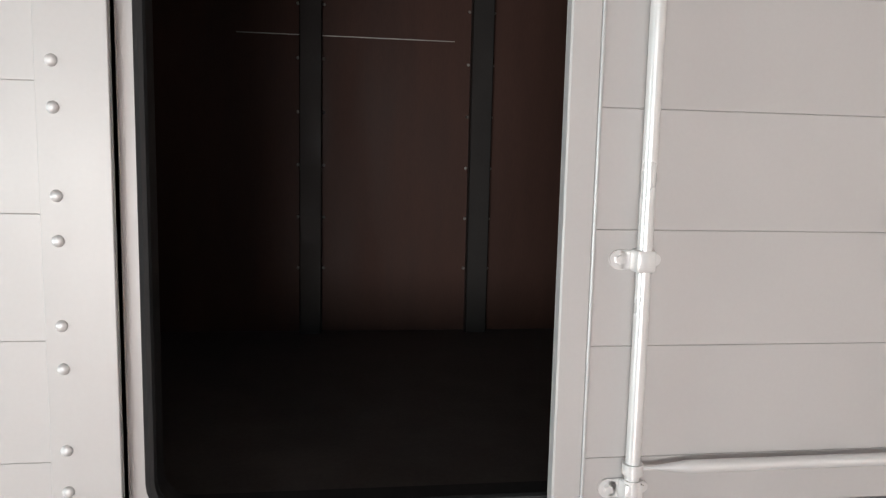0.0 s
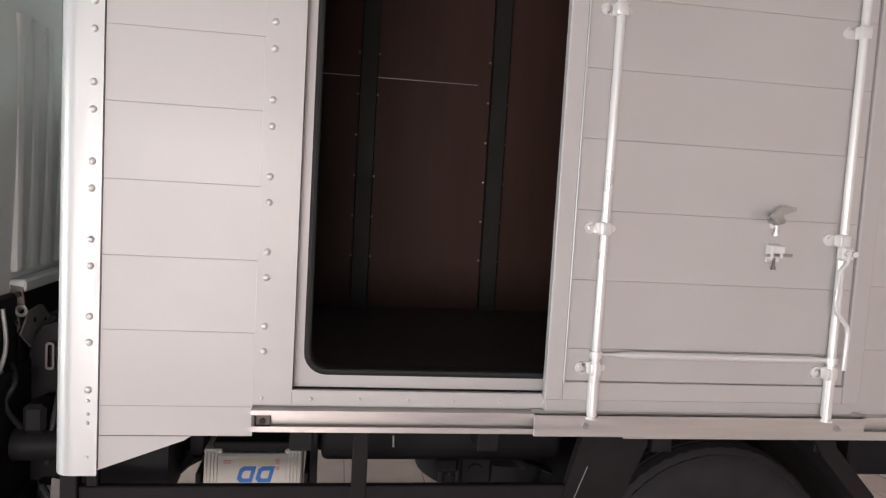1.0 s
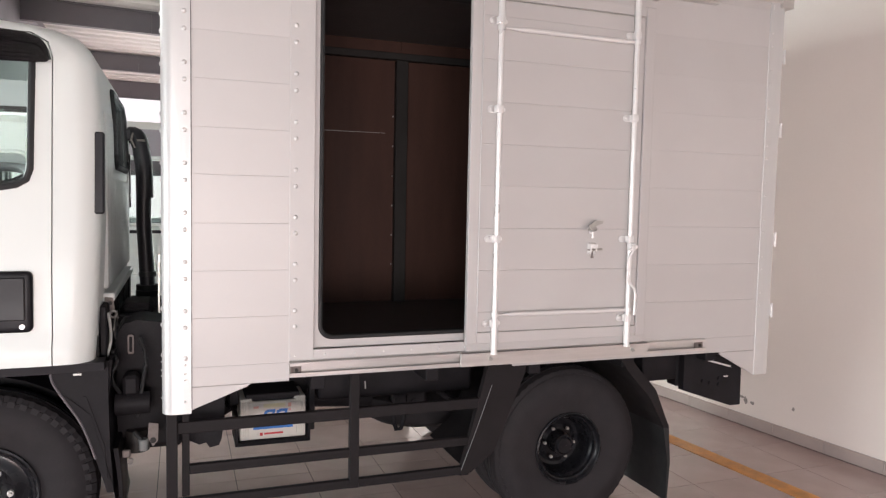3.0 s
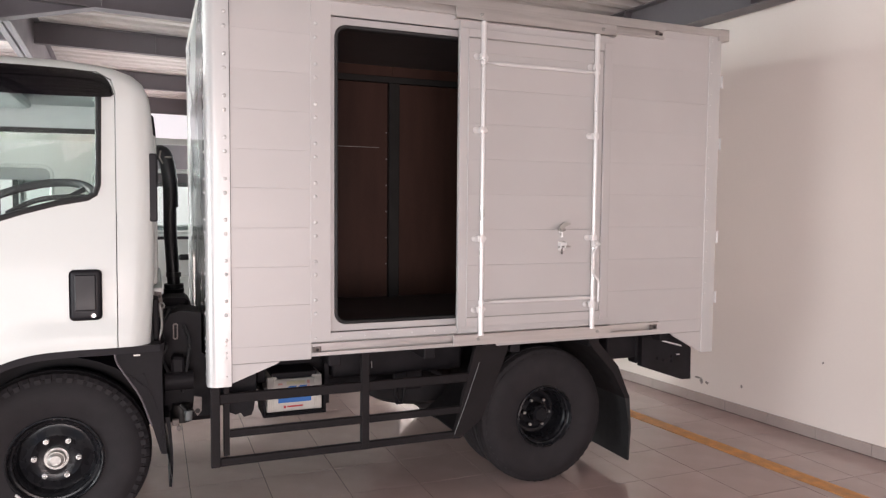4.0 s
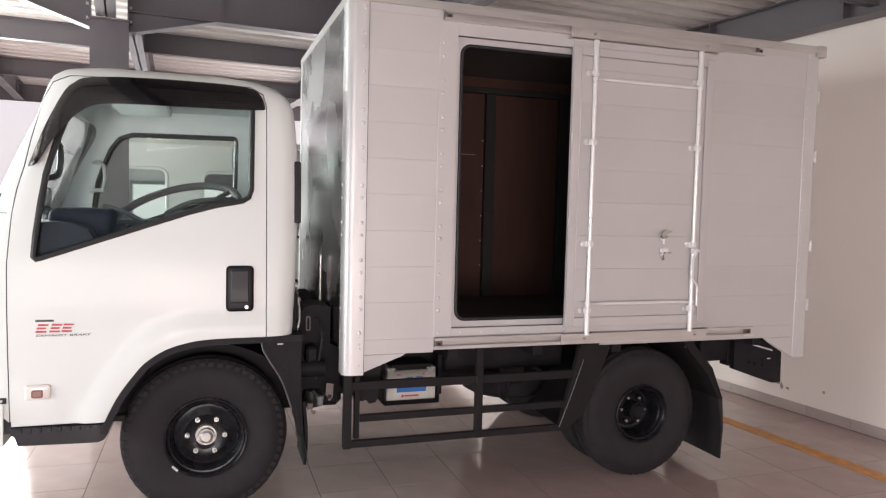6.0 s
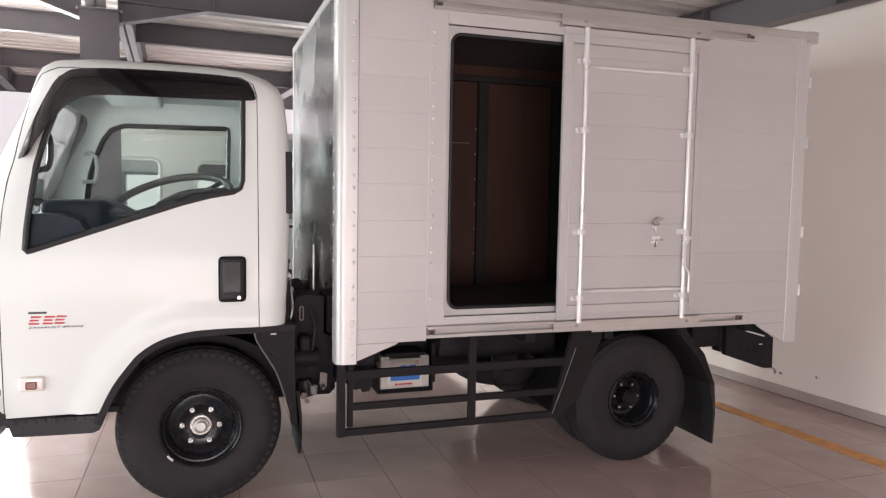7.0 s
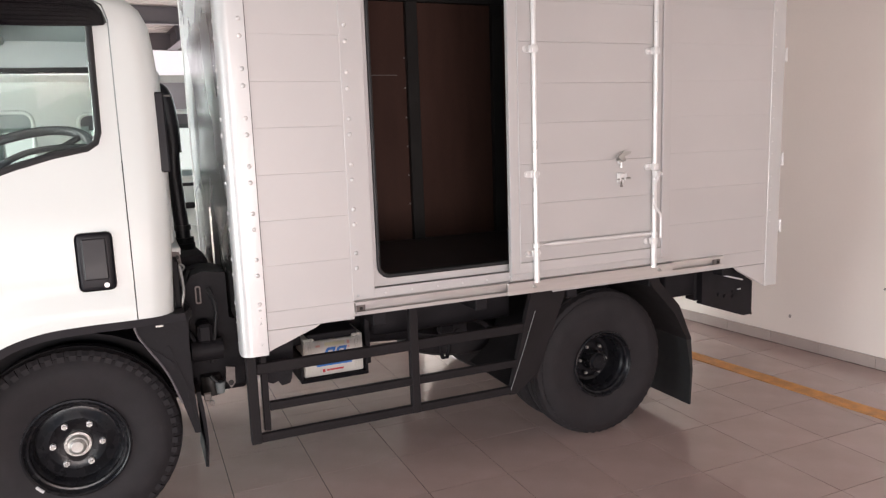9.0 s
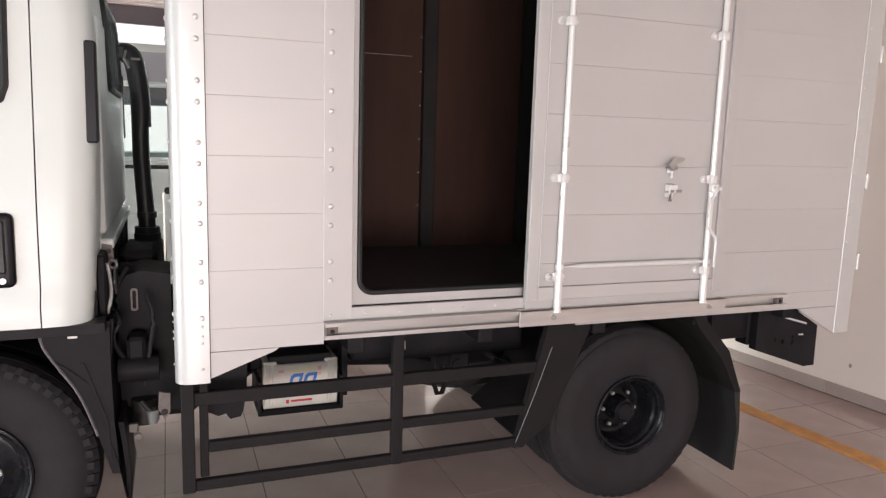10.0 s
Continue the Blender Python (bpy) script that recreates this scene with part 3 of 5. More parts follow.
for bx, side in ((2.006, -1), (2.688, -1)):
    bm = bmesh.new()
    rod(bm, (bx, BY, 0.905), (bx, BY, 2.512), 0.0115, 16)
    rod(bm, (bx, BY, 0.905), (bx, BY, 1.055), 0.0148, 16)
    rod(bm, (bx, BY, 2.32), (bx, BY, 2.512), 0.0148, 16)
    rod(bm, (bx, BY, 0.9), (bx, BY, 0.908), 0.018, 16)
    for zz in (1.073, 2.306):
        rod(bm, (bx, BY, zz - 0.009), (bx, BY, zz + 0.009), 0.0165, 16)
    bar = part("lock_bar", bm, CHROME, door, "bright zinc plated locking bar")
    for zz in (1.034, 1.405, 1.963, 2.336):
        bm = bmesh.new()
        box(bm, bx - 0.0165, bx + 0.0155, BY - 0.0135, -0.024, zz - 0.018, zz + 0.018, bevel=0.006, seg=2)
        rod(bm, (bx - 0.034, -0.024, zz), (bx - 0.034, -0.030, zz), 0.0155, 18)
        box(bm, bx - 0.034, bx - 0.012, -0.030, -0.024, zz - 0.0155, zz + 0.0155, bevel=0.002)
        rod(bm, (bx - 0.034, -0.030, zz), (bx - 0.034, -0.036, zz), 0.0075, 6)
        rod(bm, (bx + 0.024, -0.024, zz), (bx + 0.024, -0.029, zz), 0.010, 14)
        rod(bm, (bx + 0.024, -0.029, zz), (bx + 0.024, -0.034, zz), 0.005, 6)
        part("bar_clamp", bm, CHROME, bar)
for zz in (1.073, 2.306):
    bm = bmesh.new()
    rod(bm, (2.10, BY, zz), (2.62, BY, zz), 0.0105, 12)
    rod(bm, (2.045, BY, zz), (2.10, BY, zz), 0.004, 12, 0.0105)
    rod(bm, (2.62, BY, zz), (2.69, BY, zz), 0.0105, 12, 0.005)
    rod(bm, (2.006, BY, zz), (2.045, BY, zz), 0.004, 8)
    part("cross_rod", bm, CHROME, door)
bm = bmesh.new()
hp = [(2.69, -0.066, 1.372), (2.688, -0.068, 1.345), (2.668, -0.066, 1.32), (2.667, -0.066, 1.235), (2.672, -0.066, 1.212), (2.708, -0.066, 1.172), (2.712, -0.066, 1.15), (2.706, -0.073, 1.052)]
sweep(bm, hp, 0.0062, 10)
box(bm, 2.671, 2.705, -0.072, -0.04, 1.352, 1.39, bevel=0.006)
for s in (-1, 1):
    rod(bm, (2.69 + s * 0.01, -0.07, 1.371), (2.69 + s * 0.01, -0.082, 1.371), 0.008, 10)
part("lever_handle", bm, CHROME, door, "bent wire lever handle")
# hasp and latch: a tilted flap over a pin, and a staple plate with a side pin
bm = bmesh.new()
prism(bm, [(2.447, 1.462), (2.478, 1.489), (2.523, 1.489), (2.52, 1.478), (2.486, 1.466), (2.466, 1.448)], -0.072, -0.066)
prism(bm, [(2.466, 1.448), (2.486, 1.466), (2.491, 1.456), (2.476, 1.44)], -0.07, -0.03)
rod(bm, (2.484, -0.035, 1.445), (2.484, -0.07, 1.452), 0.010, 12)
hasp = part("hasp", bm, GALV, door, "small tilted steel hasp")
bm = bmesh.new()
rod(bm, (2.486, -0.045, 1.44), (2.486, -0.045, 1.416), 0.0045, 10)
rod(bm, (2.486, -0.045, 1.417), (2.486, -0.045, 1.409), 0.0065, 10)
part("hasp_pin", bm, CHROME, hasp)
part("hasp_foot", boxes((2.474, 2.496, -0.04, -0.026, 1.428, 1.452), bevel=0.003), CHROME, hasp)
bm = bmesh.new()
box(bm, 2.470, 2.512, -0.034, -0.026, 1.335, 1.388, bevel=0.004)
box(bm, 2.470, 2.478, -0.058, -0.03, 1.345, 1.384, bevel=0.002)
box(bm, 2.498, 2.505, -0.058, -0.03, 1.350, 1.384, bevel=0.002)
box(bm, 2.468, 2.507, -0.062, -0.056, 1.364, 1.384, bevel=0.002)
latch = part("latch", bm, CHROME, door, "small zinc latch")
bm = bmesh.new()
rod(bm, (2.46, -0.05, 1.356), (2.535, -0.05, 1.358), 0.0042, 8)
part("side_pin", bm, GALV, latch)
bm = bmesh.new()
rod(bm, (2.486, -0.046, 1.35), (2.486, -0.046, 1.324), 0.004, 10)
rod(bm, (2.486, -0.046, 1.326), (2.486, -0.046, 1.318), 0.0065, 10)
part("drop_pin", bm, RUSTY, latch)

# ---- wheels ----
def wheel(cx, yo, front, mirror=False, r=0.397, w=0.195):
    """A wheel whose outer sidewall lies at yo; mirrored for the far side."""
    cz = r - 0.004
    def Y(d):
        return (2 * Y_MID - yo - d) if mirror else yo + d
    n = 108
    RI = 0.885 if front else 0.77
    prof = [(0.06, 0.21 * RI), (0.018, 0.222 * RI), (0.008, 0.235), (0.0, 0.275), (0.002, 0.31), (0.010, 0.338), (0.022, 0.356), (0.022, 0.3575), (0.026, 0.3585), (0.030, 0.372), (0.036, 0.379),
            (0.060, 0.384), (0.062, 0.374), (0.070, 0.374), (0.072, 0.385), (0.090, 0.386), (0.092, 0.375), (0.100, 0.375), (0.102, 0.385), (0.126, 0.384), (0.150, 0.378), (0.162, 0.36), (w, 0.30), (w - 0.02, 0.21)]
    grooves = {8: -0.004, 9: -0.007, 10: -0.0055}
    prof = [(a * w / 0.185, b if b < 0.22 else 0.22 + (b - 0.22) * (r - 0.22) / 0.165) for a, b in prof]
    bm = bmesh.new()
    lathe(bm, [(Y(a), b) for a, b in prof], cx, cz, n, lambda j, k: grooves.get(j, 0.0) if k % 2 == 0 else 0.0)
    hub = part("front_wheel" if front else "rear_wheel", boxes((cx - 0.06, cx + 0.06, min(Y(0.14), Y(0.18)), max(Y(0.14), Y(0.18)), cz - 0.06, cz + 0.06), bevel=0.02), CHASSIS, truck)
    part("tyre", bm, TYRE, hub, "black ribbed truck tyre", 28)
    if front and not mirror:
        bm = bmesh.new()
        ends = []
        for q, y in ((r - 0.056, 0.014), (r - 0.024, 0.017), (r - 0.008, 0.032), (r - 0.006, 0.055), (r - 0.056, 0.055)):
            ends.append([bm.verts.new((q, y, h)) for h in (-0.0125, 0.0125)])
        for u, v in zip(ends, ends[1:] + ends[:1]):
            bm.faces.new((u[0], u[1], v[1], v[0]))
        bm.faces.new([e[0] for e in ends])
        bm.faces.new([e[1] for e in ends])
        block = mesh_of("tread_block", bm, TYRE)
        for k in range(54):
            piece("tread_block", block, hub, pose(cx, yo, cz, 0, 360 / 54 * k, 0))
    bm = bmesh.new()
    dish = [(0.016, 0.230), (0.005, 0.229), (0.003, 0.222), (0.007, 0.216), (0.018, 0.211), (0.024, 0.204), (0.026, 0.196), (0.040, 0.192), (0.047, 0.184), (0.058, 0.178)]
    dish += [(0.078, 0.172), (0.076, 0.16), (0.068, 0.14), (0.062, 0.12), (0.068, 0.105), (0.072, 0.08), (0.072, 0.03)] if front else [(0.118, 0.172), (0.14, 0.160), (0.143, 0.14), (0.138, 0.125), (0.132, 0.11), (0.132, 0.03)]
    lathe(bm, [(Y(a), b * RI) for a, b in dish], cx, cz, 72)
    part("rim", bm, RIM, hub, "gloss black steel rim", 25)
    d = 0.072 if front else 0.132
    bm = bmesh.new()
    if front:
        rod(bm, (cx, Y(d), cz), (cx, Y(d - 0.02), cz), 0.053, 32, 0.051)
        rod(bm, (cx, Y(d - 0.02), cz), (cx, Y(d - 0.045), cz), 0.041, 32, 0.038)
        rod(bm, (cx, Y(d - 0.045), cz), (cx, Y(d - 0.055), cz), 0.034, 32, 0.022)
    else:
        rod(bm, (cx, Y(d), cz), (cx, Y(d - 0.075), cz), 0.058, 28, 0.052)
        rod(bm, (cx, Y(d - 0.075), cz), (cx, Y(d - 0.085), cz), 0.045, 28, 0.037)
    part("hub_cap", bm, GALV if front else RIM, hub, "bare steel hub cap" if front else "")
    for k in range(6):
        a = radians(60 * k - 3)
        q = 0.091 if front else 0.08
        p = (cx + q * math.cos(a), Y(d - 0.002), cz + q * math.sin(a))
        bm = bmesh.new()
        rod(bm, p, (p[0], Y(d - 0.022), p[2]), 0.0125, 6)
        part("wheel_nut", bm, CHROME if front else RIM, hub)
        bm = bmesh.new()
        rod(bm, (p[0], Y(d - 0.022), p[2]), (p[0], Y(d - 0.034), p[2]), 0.0075, 10)
        part("wheel_stud", bm, GALV, hub)
    if front:
        bm = bmesh.new()
        arc = [radians(219 + 2.5 * k) for k in range(5)]
        sweep(bm, [(cx + 0.204 * math.cos(a), Y(0.002), cz + 0.204 * math.sin(a)) for a in arc], 0.006, 8)
        part("balance_weight", bm, CHROME, hub)
    return hub

wheel(0.004, 0.19, True, r=0.405)
wheel(0.004, 0.19, True, mirror=True, r=0.405)
for m in (False, True):
    wheel(2.475, 0.075, False, mirror=m, r=0.39)
    wheel(2.475, 0.32, False, mirror=m, r=0.39)

# ---- chassis and what hangs under it ----
frame_ob = part("chassis", boxes(
    (-0.7, 3.45, 0.52, 0.58, 0.60, 0.80), (-0.7, 3.45, 1.24, 1.30, 0.60, 0.80),
    (0.6, 0.68, 0.55, 1.27, 0.62, 0.78), (1.5, 1.58, 0.55, 1.27, 0.62, 0.78), (3.38, 3.45, 0.5, 1.32, 0.6, 0.8),
    bevel=0.004), CHASSIS, truck, "black ladder chassis")
for xx in (0.75, 1.25, 1.75, 2.25, 2.75, 3.25):
    part("cross_bearer", boxes((xx - 0.03, xx + 0.03, 0.03, BW - 0.03, 0.78, 0.845), bevel=0.004), CHASSIS, frame_ob)
part("long_bearer", boxes((0.68, 3.5, 0.50, 0.60, 0.8, 0.845), (0.68, 3.5, 1.22, 1.32, 0.8, 0.845)), CHASSIS, frame_ob)
bm = bmesh.new()
rod(bm, (0.0, 0.25, 0.37), (0.0, BW - 0.25, 0.37), 0.045)
rod(bm, (2.475, 0.3, 0.38), (2.475, BW - 0.3, 0.38), 0.07)
bmesh.ops.create_uvsphere(bm, u_segments=20, v_segments=12, radius=0.17, matrix=Matrix.Translation((2.475, 0.95, 0.39)))
rod(bm, (0.7, 0.9, 0.55), (2.3, 0.93, 0.42), 0.045)
part("axle", bm, CHASSIS, frame_ob)
for yy in (0.5, BW - 0.5):
    bm = bmesh.new()
    for k in range(5):
        h = 0.62 - 0.05 * k * 0.3
        L = 0.62 - 0.1 * k
        sweep(bm, [(2.475 + L * t, yy, 0.47 - 0.014 * k + 0.16 * t * t * (L / 0.62)) for t in (-1, -0.6, -0.3, 0, 0.3, 0.6, 1)], 0.028, 6, flat=0.22)
    part("leaf_spring", bm, CHASSIS, frame_ob)
# engine and gearbox under the cab
part("engine", boxes((-0.75, 0.62, 0.55, 1.27, 0.42, 0.98), (-0.3, 0.55, 0.42, 1.4, 0.5, 0.92), (0.3, 0.74, 0.48, 0.9, 0.44, 0.62), bevel=0.03), CHASSIS, frame_ob, "dark engine and gearbox")
bm = bmesh.new()
box(bm, 0.46, 0.64, 0.44, 0.56, 0.56, 0.98, bevel=0.03, seg=2)
box(bm, 0.44, 0.58, 0.46, 0.58, 0.90, 1.04, bevel=0.02)
part("radiator_side_tank", bm, CHASSIS, frame_ob)
bm = bmesh.new()
box(bm, 0.44, 0.63, 0.58, 1.5, 0.7, 1.0, bevel=0.02)
box(bm, 0.46, 0.60, 0.64, 0.9, 1.0, 1.07, bevel=0.02)
part("tilt_stay", bm, CHASSIS, frame_ob)
bm = bmesh.new()
rod(bm, (0.47, 0.24, 0.72), (0.60, 0.24, 0.72), 0.045, 20)
box(bm, 0.50, 0.56, 0.2, 0.3, 0.76, 0.84, bevel=0.012)
part("air_tank", bm, CHASSIS, frame_ob)
for pts, r in (([(0.415, 0.14, 1.02), (0.42, 0.15, 0.92), (0.445, 0.17, 0.86), (0.43, 0.13, 0.78), (0.425, 0.12, 0.70)], 0.007),
               ([(0.50, 0.42, 1.04), (0.47, 0.36, 0.98), (0.475, 0.35, 0.9), (0.50, 0.36, 0.82)], 0.011),
               ([(0.56, 0.28, 0.98), (0.585, 0.24, 0.9), (0.57, 0.23, 0.78), (0.55, 0.25, 0.66)], 0.008),
               ([(0.62, 0.26, 0.60), (0.58, 0.22, 0.565), (0.54, 0.24, 0.60)], 0.009),
               ([(0.45, 0.26, 0.94), (0.48, 0.21, 0.9), (0.46, 0.2, 0.84), (0.49, 0.24, 0.76)], 0.008),
               ([(0.52, 0.4, 1.0), (0.55, 0.36, 0.9), (0.52, 0.36, 0.8)], 0.008)):
    bm = bmesh.new()
    sweep(bm, curve_through(pts, 4), r, 8)
    part("hose", bm, RUBBER, frame_ob)
part("drain_stub", boxes((0.425, 0.437, 0.113, 0.122, 0.70, 0.79), bevel=0.003), GALV, frame_ob, "bare steel strip")
bm = bmesh.new()
box(bm, 0.50, 0.53, 0.15, 0.17, 0.525, 0.555, bevel=0.004)
rod(bm, (0.53, 0.15, 0.515), (0.53, 0.135, 0.515), 0.011, 12)
part("bracket", bm, RUSTY, frame_ob, "dull steel bracket")
bm = bmesh.new()
prism(bm, [(0.327, 1.073), (0.40, 1.08), (0.42, 1.077), (0.504, 1.014), (0.461, 0.977), (0.353, 0.959), (0.274, 1.016)], 0.463, 0.468, axis="x")
plate = part("bracket", bm, GALV, frame_ob, "bare steel bracket with bolt holes")
for y, z in ((0.439, 1.028), (0.398, 1.005), (0.362, 1.042)):
    bm = bmesh.new()
    rod(bm, (0.4665, y, z), (0.4695, y, z), 0.008, 12)
    part("bolt_hole", bm, DARKPOST, plate)
bm = bmesh.new()
prism(bm, [(0.598, 0.66), (0.634, 0.652), (0.632, 0.585), (0.613, 0.562), (0.594, 0.60)], 0.15, 0.156)
part("bracket", bm, RUSTY, frame_ob, "dull steel bracket with a hole")
for xx, yy, zz in ((0.614, 0.15, 0.588),):
    bm = bmesh.new()
    rod(bm, (xx, yy - 0.002, zz), (xx, yy + 0.001, zz), 0.012, 12)
    part("bolt_hole", bm, DARKPOST, frame_ob)

# black mass of gearbox, filters and brackets in the gap, seen from the side
bm = bmesh.new()
prism(bm, [(0.47, 0.56), (0.53, 0.535), (0.56, 0.55), (0.60, 0.53), (0.66, 0.545), (0.70, 0.56), (0.70, 0.80), (0.645, 0.83), (0.645, 1.03), (0.55, 1.045), (0.50, 1.03), (0.47, 0.98)], 0.34, 0.6)
part("gearbox_side", bm, CHASSIS, frame_ob, "black gearbox and filter housings")
bm = bmesh.new()
prism(bm, [(0.70, 0.60), (0.736, 0.604), (0.752, 0.565), (0.79, 0.545), (0.815, 0.552), (0.83, 0.53), (0.866, 0.536), (0.876, 0.56), (0.888, 0.64), (0.89, 0.78), (0.70, 0.78)], 0.17, 0.4)
part("under_bracket", bm, CHASSIS, frame_ob)
bm = bmesh.new()
ring_plate(bm, round_rect(0.512, 0.536, 0.905, 0.985, 0.009), round_rect(0.518, 0.530, 0.912, 0.978, 0.005), 0.325, 0.331)
part("spring_clip", bm, RUSTY, frame_ob, "dull wire clip")
# a hose; its highlight is put into the colour by the pale zinc material
bm = bmesh.new()
sweep(bm, curve_through([(0.452, 0.2, 1.1), (0.46, 0.2, 0.984), (0.421, 0.19, 0.85), (0.434, 0.19, 0.775), (0.428, 0.19, 0.682)], 5), 0.006, 8)
part("vent_pipe", bm, GALV, frame_ob, "thin hose with its highlight put in as pale metal")

# air intake pipe behind the cab, its rubber joint and clamps
bm = bmesh.new()
sweep(bm, curve_through([(0.455, 1.46, 1.893), (0.49, 1.455, 1.89), (0.512, 1.45, 1.845), (0.523, 1.45, 1.78), (0.532, 1.45, 1.70), (0.534, 1.45, 1.55)], 4), 0.046, 14)
sweep(bm, [(0.528, 1.45, 1.57), (0.528, 1.45, 1.4), (0.536, 1.45, 1.25), (0.545, 1.44, 1.08), (0.548, 1.42, 0.9)], 0.040, 14)
box(bm, 0.44, 0.475, 1.40, 1.52, 1.86, 1.925, bevel=0.01)
intake = part("air_intake", bm, PLASTIC, truck, "black plastic air intake pipe")
for z, q in ((1.125, 0.046), (1.052, 0.059), (1.02, 0.062), (0.99, 0.058), (0.955, 0.045), (0.93, 0.052)):
    bm = bmesh.new()
    rod(bm, (0.545, 1.44, z - 0.014), (0.545, 1.44, z + 0.014), q, 18)
    part("rubber_joint", bm, RUBBER, intake)
bm = bmesh.new()
rod(bm, (0.50, 1.36, 1.86), (0.54, 1.36, 1.86), 0.006, 8)
sweep(bm, [(0.478, 1.40, 1.90), (0.47, 1.38, 1.86), (0.49, 1.38, 1.82)], 0.006, 6)
part("clamp", bm, RUSTY, intake, "small dull steel clamp")

# brackets, wires and lines on the back edge of the cab
bm = bmesh.new()
prism(bm, [(0.43, 1.15), (0.462, 1.145), (0.468, 1.09), (0.452, 1.075), (0.456, 1.03), (0.444, 1.01), (0.442, 0.965), (0.420, 0.962), (0.418, 1.02), (0.428, 1.06)], 0.296, 0.302)
cluster = part("bracket", bm, RUSTY, frame_ob, "brownish steel bracket with clips")
for x, z, q in ((0.452, 1.125, 0.008), (0.437, 1.09, 0.006), (0.446, 1.045, 0.007), (0.431, 1.0, 0.006), (0.433, 0.978, 0.005)):
    bm = bmesh.new()
    rod(bm, (x, 0.296, z), (x, 0.286, z), q, 8)
    part("clip", bm, DARKPOST if q > 0.006 else GALV, cluster)
bm = bmesh.new()
sweep(bm, [(0.461 + 0.013 * math.cos(a), 0.29, 1.08 + 0.013 * math.sin(a)) for a in (radians(30 * k) for k in range(12))], 0.005, 6, closed=True)
part("ring_clip", bm, GALV, cluster, "pale ring clip")
for pts, q, m in (([(0.396, 0.15, 0.93), (0.393, 0.15, 0.9), (0.386, 0.15, 0.872)], 0.0032, GALV),
                  ([(0.405, 0.15, 0.925), (0.404, 0.15, 0.892), (0.410, 0.15, 0.87), (0.417, 0.15, 0.852)], 0.0035, GALV),
                  ([(0.45, 0.2, 0.935), (0.449, 0.2, 0.88), (0.438, 0.2, 0.845), (0.424, 0.2, 0.82), (0.417, 0.2, 0.77)], 0.006, STEEL)):
    bm = bmesh.new()
    sweep(bm, curve_through(pts, 4), q, 6)
    part("wire", bm, m, frame_ob, "thin pale wire" if m is GALV else "grey hose")
part("bracket", boxes((0.408, 0.436, 0.15, 0.156, 0.912, 0.922), bevel=0.002), GALV, frame_ob, "small pale bracket")
part("strap", boxes((0.623, 0.632, 0.6, 0.604, 1.0, 1.3), (0.615, 0.638, 0.598, 0.604, 0.99, 1.006), bevel=0.001), GALV, frame_ob, "pale hanging strap")
bm = bmesh.new()
rod(bm, (0.545, 0.32, 0.50), (0.545, 0.32, 0.585), 0.05, 20, 0.042)
part("filter_bowl", bm, DARKPOST, frame_ob, "dark grey filter bowl")
bm = bmesh.new()
rod(bm, (0.575, 0.22, 0.528), (0.575, 0.22, 0.575), 0.017, 16, 0.021)
part("sight_cup", bm, GRIP, frame_ob, "pale plastic sediment cup")
# fuel tank, spare wheel, pipes
bm = bmesh.new()
box(bm, 1.30, 2.05, 0.3, 0.5, 0.648, 0.82, bevel=0.02, seg=3)
tank = part("fuel_tank", bm, CHASSIS, truck, "black steel fuel tank")
bm = bmesh.new()
box(bm, 1.655, 1.725, 0.31, 0.37, 0.606, 0.655, bevel=0.008)
rod(bm, (1.705, 0.34, 0.61), (1.705, 0.34, 0.588), 0.012, 8)
part("drain_block", bm, CHASSIS, tank)
bm = bmesh.new()
box(bm, 1.745, 1.86, 0.42, 0.5, 0.52, 0.66, bevel=0.012)
rod(bm, (1.80, 0.41, 0.57), (1.80, 0.5, 0.57), 0.025, 14)
sweep(bm, [(1.84, 0.42, 0.74), (1.90, 0.42, 0.64), (1.97, 0.42, 0.585)], 0.014, 8)
part("spring_hanger", bm, CHASSIS, frame_ob)
bm = bmesh.new()
rod(bm, (1.515, 0.295, 0.73), (1.517, 0.295, 0.695), 0.003, 6)
part("cable_end", bm, GALV, tank, "pale cable end")
bm = bmesh.new()
lathe(bm, [(0, 0.1), (-0.005, 0.22), (0, 0.3), (0.03, 0.36), (0.08, 0.375), (0.14, 0.36), (0.17, 0.3), (0.17, 0.1)], 0, 0, 40)
for v in bm.verts:
    v.co = Vector((2.0 + v.co.x * 0.9, 1.0 + v.co.z * 0.9, 0.34 + v.co.y))
part("spare_wheel", bm, TYRE, truck, "spare tyre slung under the frame")
bm = bmesh.new()
sweep(bm, [(1.69, 0.4, 0.62), (1.685, 0.4, 0.50), (1.70, 0.4, 0.455), (1.722, 0.4, 0.455), (1.738, 0.4, 0.50), (1.742, 0.4, 0.62)], 0.011, 8)
part("tow_loop", bm, CHASSIS, truck)
bm = bmesh.new()
sweep(bm, [(0.75, 0.3, 0.62), (0.88, 0.4, 0.6), (0.95, 0.52, 0.6), (1.4, 0.52, 0.64), (2.0, 0.52, 0.68)], 0.018, 8)
sweep(bm, [(0.7, 0.4, 0.56), (0.85, 0.4, 0.58), (0.91, 0.4, 0.64)], 0.03, 8)
part("brake_pipe", bm, CHASSIS, frame_ob)

